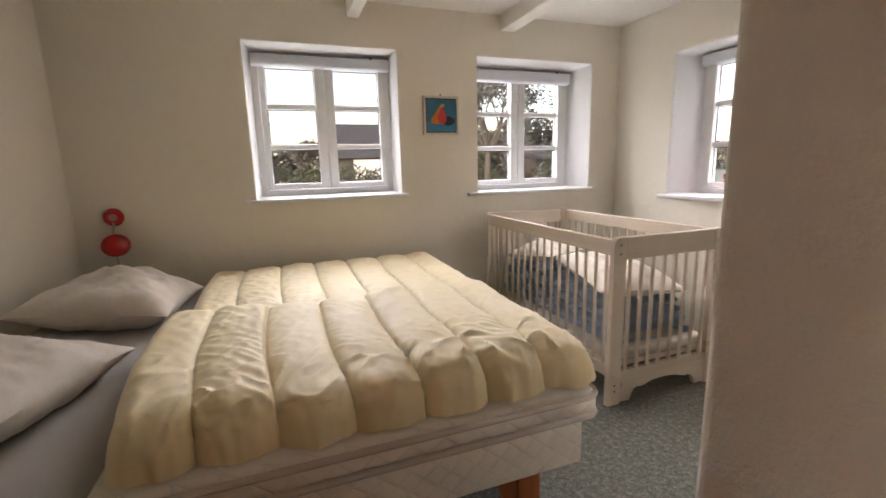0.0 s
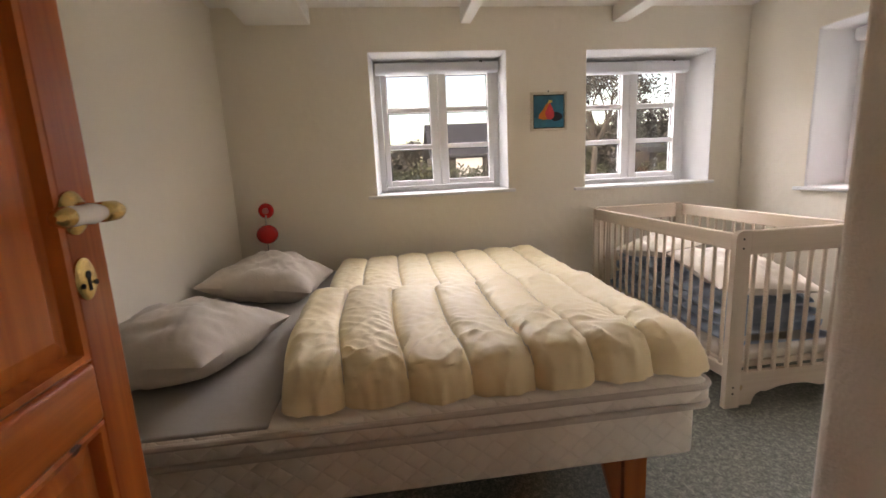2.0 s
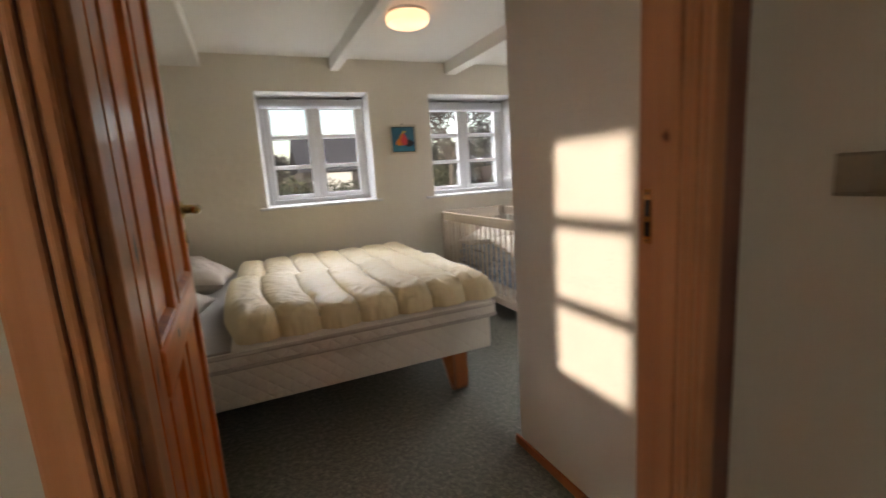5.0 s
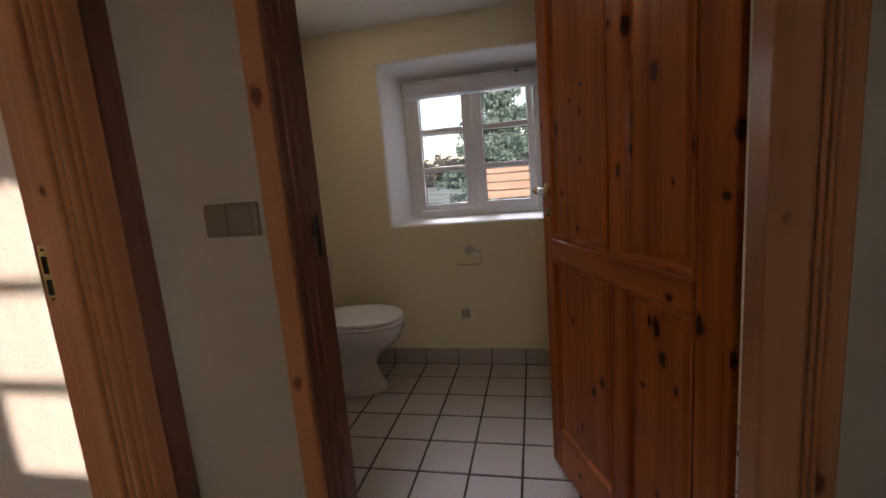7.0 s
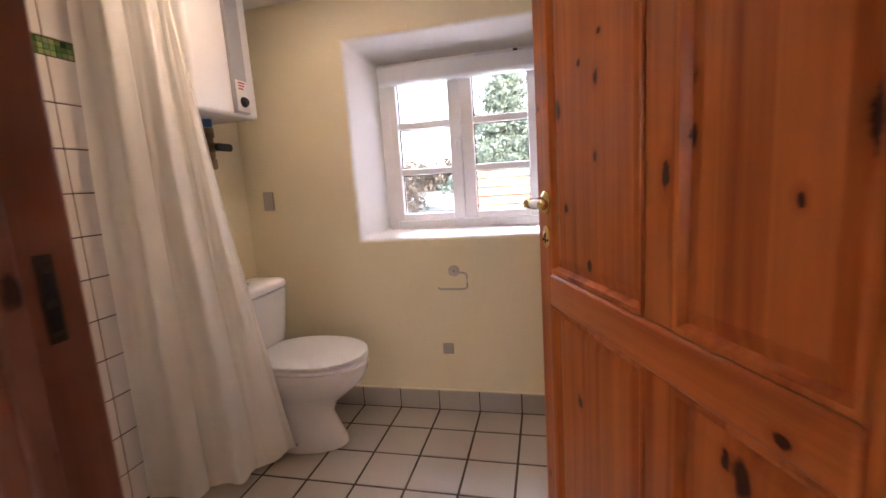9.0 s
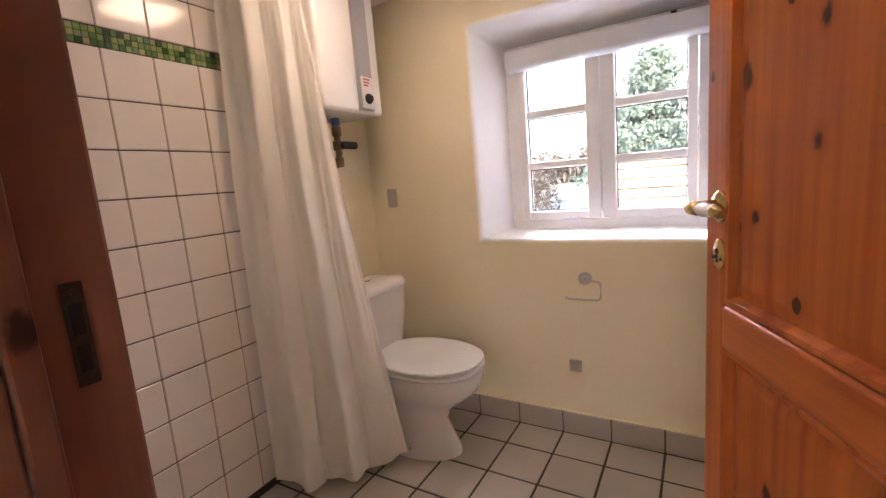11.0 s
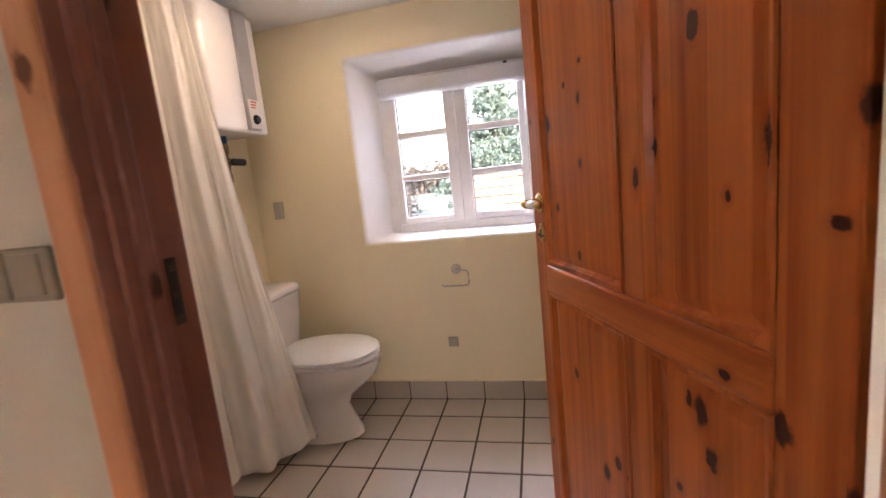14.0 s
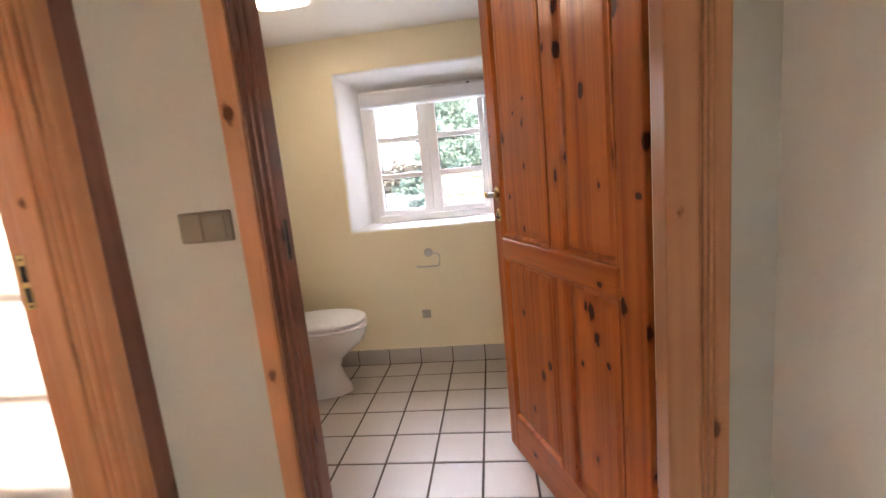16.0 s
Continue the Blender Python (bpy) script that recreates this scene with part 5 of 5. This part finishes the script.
def cloud(name, mat, centres, size, rng, parent=None, stretch=1.0):
    """Many small leaf blades, one triangle pair each, at the given points."""
    n = len(centres)
    a = rng.normal(size=(n, 3))
    a /= np.linalg.norm(a, axis=1)[:, None]
    b = np.cross(a, rng.normal(size=(n, 3)))
    b /= np.linalg.norm(b, axis=1)[:, None]
    s = size * (0.6 + 0.8 * rng.random((n, 1)))
    p = np.stack([centres - a * s * stretch, centres + b * s * 0.4, centres + a * s * stretch, centres - b * s * 0.4], 1).reshape(-1, 3)
    me = bpy.data.meshes.new(name)
    me.from_pydata(p.tolist(), [], [(4 * k, 4 * k + 1, 4 * k + 2, 4 * k + 3) for k in range(n)])
    me.materials.append(mat)
    ob = new(name, me)
    if parent:
        ob.parent = parent
    return ob


def spruce(x, y, h, r, seed, label):
    rng = np.random.default_rng(seed)
    root = thing("spruce_tree", label, "tree", pose(x, y, -0.16), "garden trees")
    part("trunk", rod(bmesh.new(), (0, 0, 0), (0, 0, h), 0.14, 10, 0.015), BARK, root)
    pts, bm = [], bmesh.new()
    for z in np.arange(0.4, h - 0.12, 0.15):
        reach = r * (1 - z / h) ** 0.8 + 0.12
        for k in range(7):
            a = (k + 1.6 * rng.random()) * 6.283 / 7
            L = reach * (0.45 + 0.65 * rng.random())
            root_pt = np.array([0, 0, z + 0.1 * rng.normal()])
            tip = np.array([math.cos(a) * L, math.sin(a) * L, root_pt[2] - 0.04 * L + 0.16 * L * rng.normal()])
            rod(bm, root_pt, tip, 0.022, 5, 0.004)
            m = int(40 + 90 * L)
            t = rng.random(m) ** 0.65
            c = root_pt + (tip - root_pt) * t[:, None]
            wid = 0.05 + 0.3 * L * (1 - t[:, None]) * t[:, None]
            sidev = np.array([-math.sin(a), math.cos(a), 0])
            c = c + sidev * rng.normal(size=(m, 1)) * wid + np.array([0, 0, -0.035]) * np.abs(rng.normal(size=(m, 1)))
            c += rng.normal(size=(m, 3)) * np.array([0.05, 0.05, 0.06])
            pts.append(c)
    pts.append(np.stack([rng.normal(size=120) * 0.05, rng.normal(size=120) * 0.05, h - 0.45 * rng.random(120)], 1))
    tagged(part("limb", bm, BARK, root), kind="stuff")
    crown = cloud("crown", NEEDLES, np.concatenate(pts), 0.07, rng, root, 1.0)
    return root


spruce(12.5, -0.25, 4.25, 2.1, 4, "tall sunlit spruce tree behind the garden fence")


def fence():
    root = thing("fence", "sunlit reddish wooden board fence in the garden", "fence", pose(8.0, 0.0, -0.16))
    wood = pine("weathered_fence_wood", (0.3, 0.18, 0.125), (0.21, 0.12, 0.08), (0.1, 0.05, 0.03), axis=1, rough=0.8)
    for k in range(4):
        part("post", boxed(-0.05, 0.05, -k * 1.8 - 0.05, -k * 1.8 + 0.05, 0, 1.5, bevel=0.008), wood, root)
    for k in range(3):
        for i in range(9):
            z = 0.08 + i * 0.152
            part("board", boxed(-0.078 - 0.012 * (i % 2), -0.053 - 0.012 * (i % 2), -k * 1.8 - 1.79, -k * 1.8 + 0.0, z, z + 0.132, bevel=0.006), wood, root)


fence()


def hedge(name, label, x0, x1, y0, y1, h, n, seed, mat=None, size=0.06, wob=0.5):
    rng = np.random.default_rng(seed)
    x, y = rng.uniform(x0, x1, n), rng.uniform(y0, y1, n)
    top = np.array([h * (0.75 + wob * noise.noise(Vector((a * 0.7, b * 0.7, seed)))) for a, b in zip(x, y)])
    z = -0.16 + top * rng.random(n) ** 0.7
    ob = cloud(name, mat or HEDGE, np.stack([x, y, z], 1), size, rng)
    return tagged(ob, label, "hedge", kind="stuff")


hedge("hedge", "dark leafless garden hedge", -5, 9, 10.5, 11.8, 1.75, 16000, 1)
hedge("shrubs", "brown winter shrubs at the end of the garden", 13, 16, 3.0, 8.5, 1.9, 9000, 2, TWIGS, 0.08)
hedge("thicket", "dense dark winter thicket beyond the garden hedge", 4.6, 9.5, 12.2, 13.4, 3.3, 15000, 8, TWIGS, 0.085, 0.6)
hedge("far_woods", "distant bare winter woods", -40, 60, 60, 70, 5.0, 12000, 3, TWIGS, 0.5)
hedge("far_woods", "distant winter woods beyond the garden", 55, 65, -40, 60, 4.5, 12000, 5, TWIGS, 0.5)


def bare_tree(x, y, h, seed, label):
    rng = random.Random(seed)
    root = thing("bare_tree", label, "tree", pose(x, y, -0.16), "garden trees")
    part("trunk", rod(bmesh.new(), (0, 0, 0), (0.1, 0, h * 0.4), 0.1, 9, 0.06), BARK, root)
    bm, tips = bmesh.new(), []

    def grow(p, d, L, r, depth):
        q = p + d * L
        rod(bm, p, q, r, 5, r * 0.6)
        tips.append(q)
        if depth == 0:
            return
        for _ in range(3):
            nd = (d + Vector((rng.uniform(-0.75, 0.75), rng.uniform(-0.75, 0.75), rng.uniform(-0.1, 0.5)))).normalized()
            grow(q, nd, L * rng.uniform(0.6, 0.85), r * 0.6, depth - 1)
    for k in range(5):
        a = k * 1.26
        grow(Vector((0.1, 0, h * 0.4)), Vector((math.cos(a) * 0.6, math.sin(a) * 0.6, 1)).normalized(), h * 0.17, 0.045, 4)
    tagged(part("limb", bm, BARK, root), kind="stuff")
    r2 = np.random.default_rng(seed)
    t = np.array([list(v) for v in tips])
    t = np.repeat(t, 5, 0) + r2.normal(size=(len(t) * 5, 3)) * 0.12
    cloud("crown", TWIGS, t, 0.045, r2, root, 1.6)


bare_tree(4.6, 9.6, 4.0, 3, "bare winter tree outside the bedroom window")
bare_tree(7.3, 9.4, 3.6, 5, "bare bushy tree near the dark shed")
bare_tree(1.6, 30, 3.4, 8, "thin bare tree beyond the hedge")


def shed(name, label, x, y, w, d, h, roof, wall_col, roof_col, door=None):
    root = thing(name, label, "building", pose(x, y, -0.16))
    wm = plain(name + "_boards", wall_col, tuple(c * 0.7 for c in wall_col), 0.8, 2, 30, 0.3)
    part("wall", boxed(-w / 2, w / 2, -d / 2, d / 2, 0, h), wm, root)
    bm = bmesh.new()
    prism(bm, [(-d / 2 - 0.3, h - 0.05), (0, h + roof), (d / 2 + 0.3, h - 0.05), (d / 2 + 0.3, h + 0.08), (0, h + roof + 0.14), (-d / 2 - 0.3, h + 0.08)], Matrix(((0, 1, 0, -w / 2 - 0.25), (1, 0, 0, 0), (0, 0, 1, 0), (0, 0, 0, 1))), w + 0.5)
    part("roof", bm, plain(name + "_roof", roof_col, tuple(c * 0.75 for c in roof_col), 0.8, 3, 40, 0.3), root)
    if door:
        part("door", boxed(door[0], door[1], -d / 2 - 0.05, -d / 2 + 0.02, 0.0, door[2], bevel=0.01), plain(name + "_door", (0.75, 0.74, 0.7), rough=0.6), root, "pale painted shed door")
    for k in range(int(w / 1.2)):
        xx = -w / 2 + 0.6 + k * 1.2
        if door and door[0] - 0.6 < xx < door[1] + 0.3:
            continue
        part("batten", boxed(xx, xx + 0.05, -d / 2 - 0.025, -d / 2 - 0.001, 0, h), wm, root)


shed("outbuilding", "grey outbuilding with a pale door beyond the hedge", 6.2, 25.0, 7.5, 4.0, 1.9, 1.7, (0.07, 0.06, 0.055), (0.07, 0.07, 0.08), (-2.6, -1.2, 1.8))
shed("garden_shed", "dark wooden garden shed behind the trees", 8.8, 12.5, 3.4, 2.4, 1.5, 0.25, (0.05, 0.04, 0.038), (0.06, 0.06, 0.065))

# ---- tiles ----
def pieces(name, mesh_of, mat, places, parent):
    """Alike pieces on shared meshes, each an object of its own under its part of the setting."""
    cache = {}
    for key, m in places:
        if key not in cache:
            bm = mesh_of(*key)
            me = bpy.data.meshes.new(name)
            bm.to_mesh(me)
            bm.free()
            me.materials.append(mat)
            cache[key] = me
        ob = new(name, cache[key])
        ob.parent = parent
        ob.matrix_local = m


def slab(w, d, t, bevel=0.0022):
    return boxed(-w / 2, w / 2, -d / 2, d / 2, -t, 0, bevel=bevel, seg=1)


rng = random.Random(4)
tiny = lambda a: rng.uniform(-a, a)
bath_floor = tagged(part("floor_bath", boxed(BATH_W - 0.1, BATH_E + 0.02, BATH_S, BATH_N, -0.1, -0.0025), GROUT), kind="structure")
T, J = 0.205, 0.0095
xs = [BATH_E - 0.006, 2.157] + [2.157 - T * k for k in range(1, 8)]
xs = [x for x in xs if x > BATH_W] + [BATH_W]
ys = [y for y in (-0.4365 + T * k for k in range(-8, 5)) if BATH_S < y < BATH_N]
ys = [BATH_S] + ys + [BATH_N - 0.005]
spots = []
for xa, xb in zip(xs[1:], xs):
    for ya, yb in zip(ys, ys[1:]):
        if xb - xa > 0.03 and yb - ya > 0.03:
            spots.append(((round(xb - xa - J, 4), round(yb - ya - J, 4), 0.008), pose((xa + xb) / 2, (ya + yb) / 2, tiny(0.0004), tiny(0.12), tiny(0.12))))
pieces("tile", slab, FLOOR_TILE, spots, bath_floor)

skirting = tagged(part("baseboard_bath", boxed(BATH_E - 0.004, BATH_E + 0.01, BATH_S, BATH_N, -0.01, 0.1), GROUT), kind="structure")
spots = []
for ya, yb in zip(ys, ys[1:]):
    if yb - ya > 0.03:
        spots.append(((0.098, round(yb - ya - 0.006, 4), 0.007), pose(BATH_E - 0.0105, (ya + yb) / 2, 0.051 + tiny(0.0006), 0, -90 + tiny(0.3), 0)))
pieces("tile", slab, SKIRT_TILE, spots, skirting)
# the plastered ledge over the skirting tiles
tagged(part("trim_bath", boxed(BATH_E - 0.009, BATH_E + 0.01, BATH_S, BATH_N - 0.01, 0.101, 0.108, bevel=0.003), CREAM), kind="structure")

shower_wall = tagged(part("wall_shower_tiles", boxed(BATH_W, 1.765, BATH_N - 0.008, BATH_N - 0.0045, 0.0, 2.0), GROUT), kind="structure")
P = 0.1433
spots = []
for k in range(13):
    z0 = 0.031 + P * k if k < 11 else 0.031 + P * 11 + 0.057 - 0.0015 + P * (k - 11)
    zt = min(P, 2.0 - z0)
    if zt < 0.03:
        continue
    for i in range(7):
        x1 = 1.333 + 3 * P - i * P
        spots.append(((round(P - 0.004, 4), round(zt - 0.004, 4), 0.006), pose(x1 - P / 2, BATH_N - 0.0135, z0 + zt / 2, 90 + tiny(0.25), tiny(0.25), 0)))
pieces("tile", slab, WALL_TILE, spots, shower_wall)
# upright joints filled paler than the level ones, to paint in their light
bm = bmesh.new()
for k in range(13):
    z0 = 0.031 + P * k if k < 11 else 0.031 + P * 11 + 0.057 - 0.0015 + P * (k - 11)
    for i in range(7):
        box(bm, 1.333 + 3 * P - i * P - 0.003, 1.333 + 3 * P - i * P + 0.003, BATH_N - 0.0112, BATH_N - 0.0078, z0 + 0.003, min(z0 + P, 2.0) - 0.003)
joint = part("upright_joint", bm, plain("lit_tile_joint", (0.36, 0.28, 0.22), (0.28, 0.21, 0.16), 0.9, 10, 150, 0.2), shower_wall, "upright tile joints, coloured paler as if lit")
joint["kind"] = "stuff"
z_band = 0.031 + P * 11
bm = bmesh.new()
s = 0.0178
for j in range(3):
    for i in range(58):
        x = BATH_W + 0.01 + i * s
        box(bm, x + 0.0012, x + s - 0.0012, BATH_N - 0.0135, BATH_N - 0.007, z_band + j * s + 0.001, z_band + (j + 1) * s - 0.0012)
mos = part("mosaic_band", bm, MOSAIC, shower_wall, "green glass mosaic border")
mos["kind"] = "stuff"
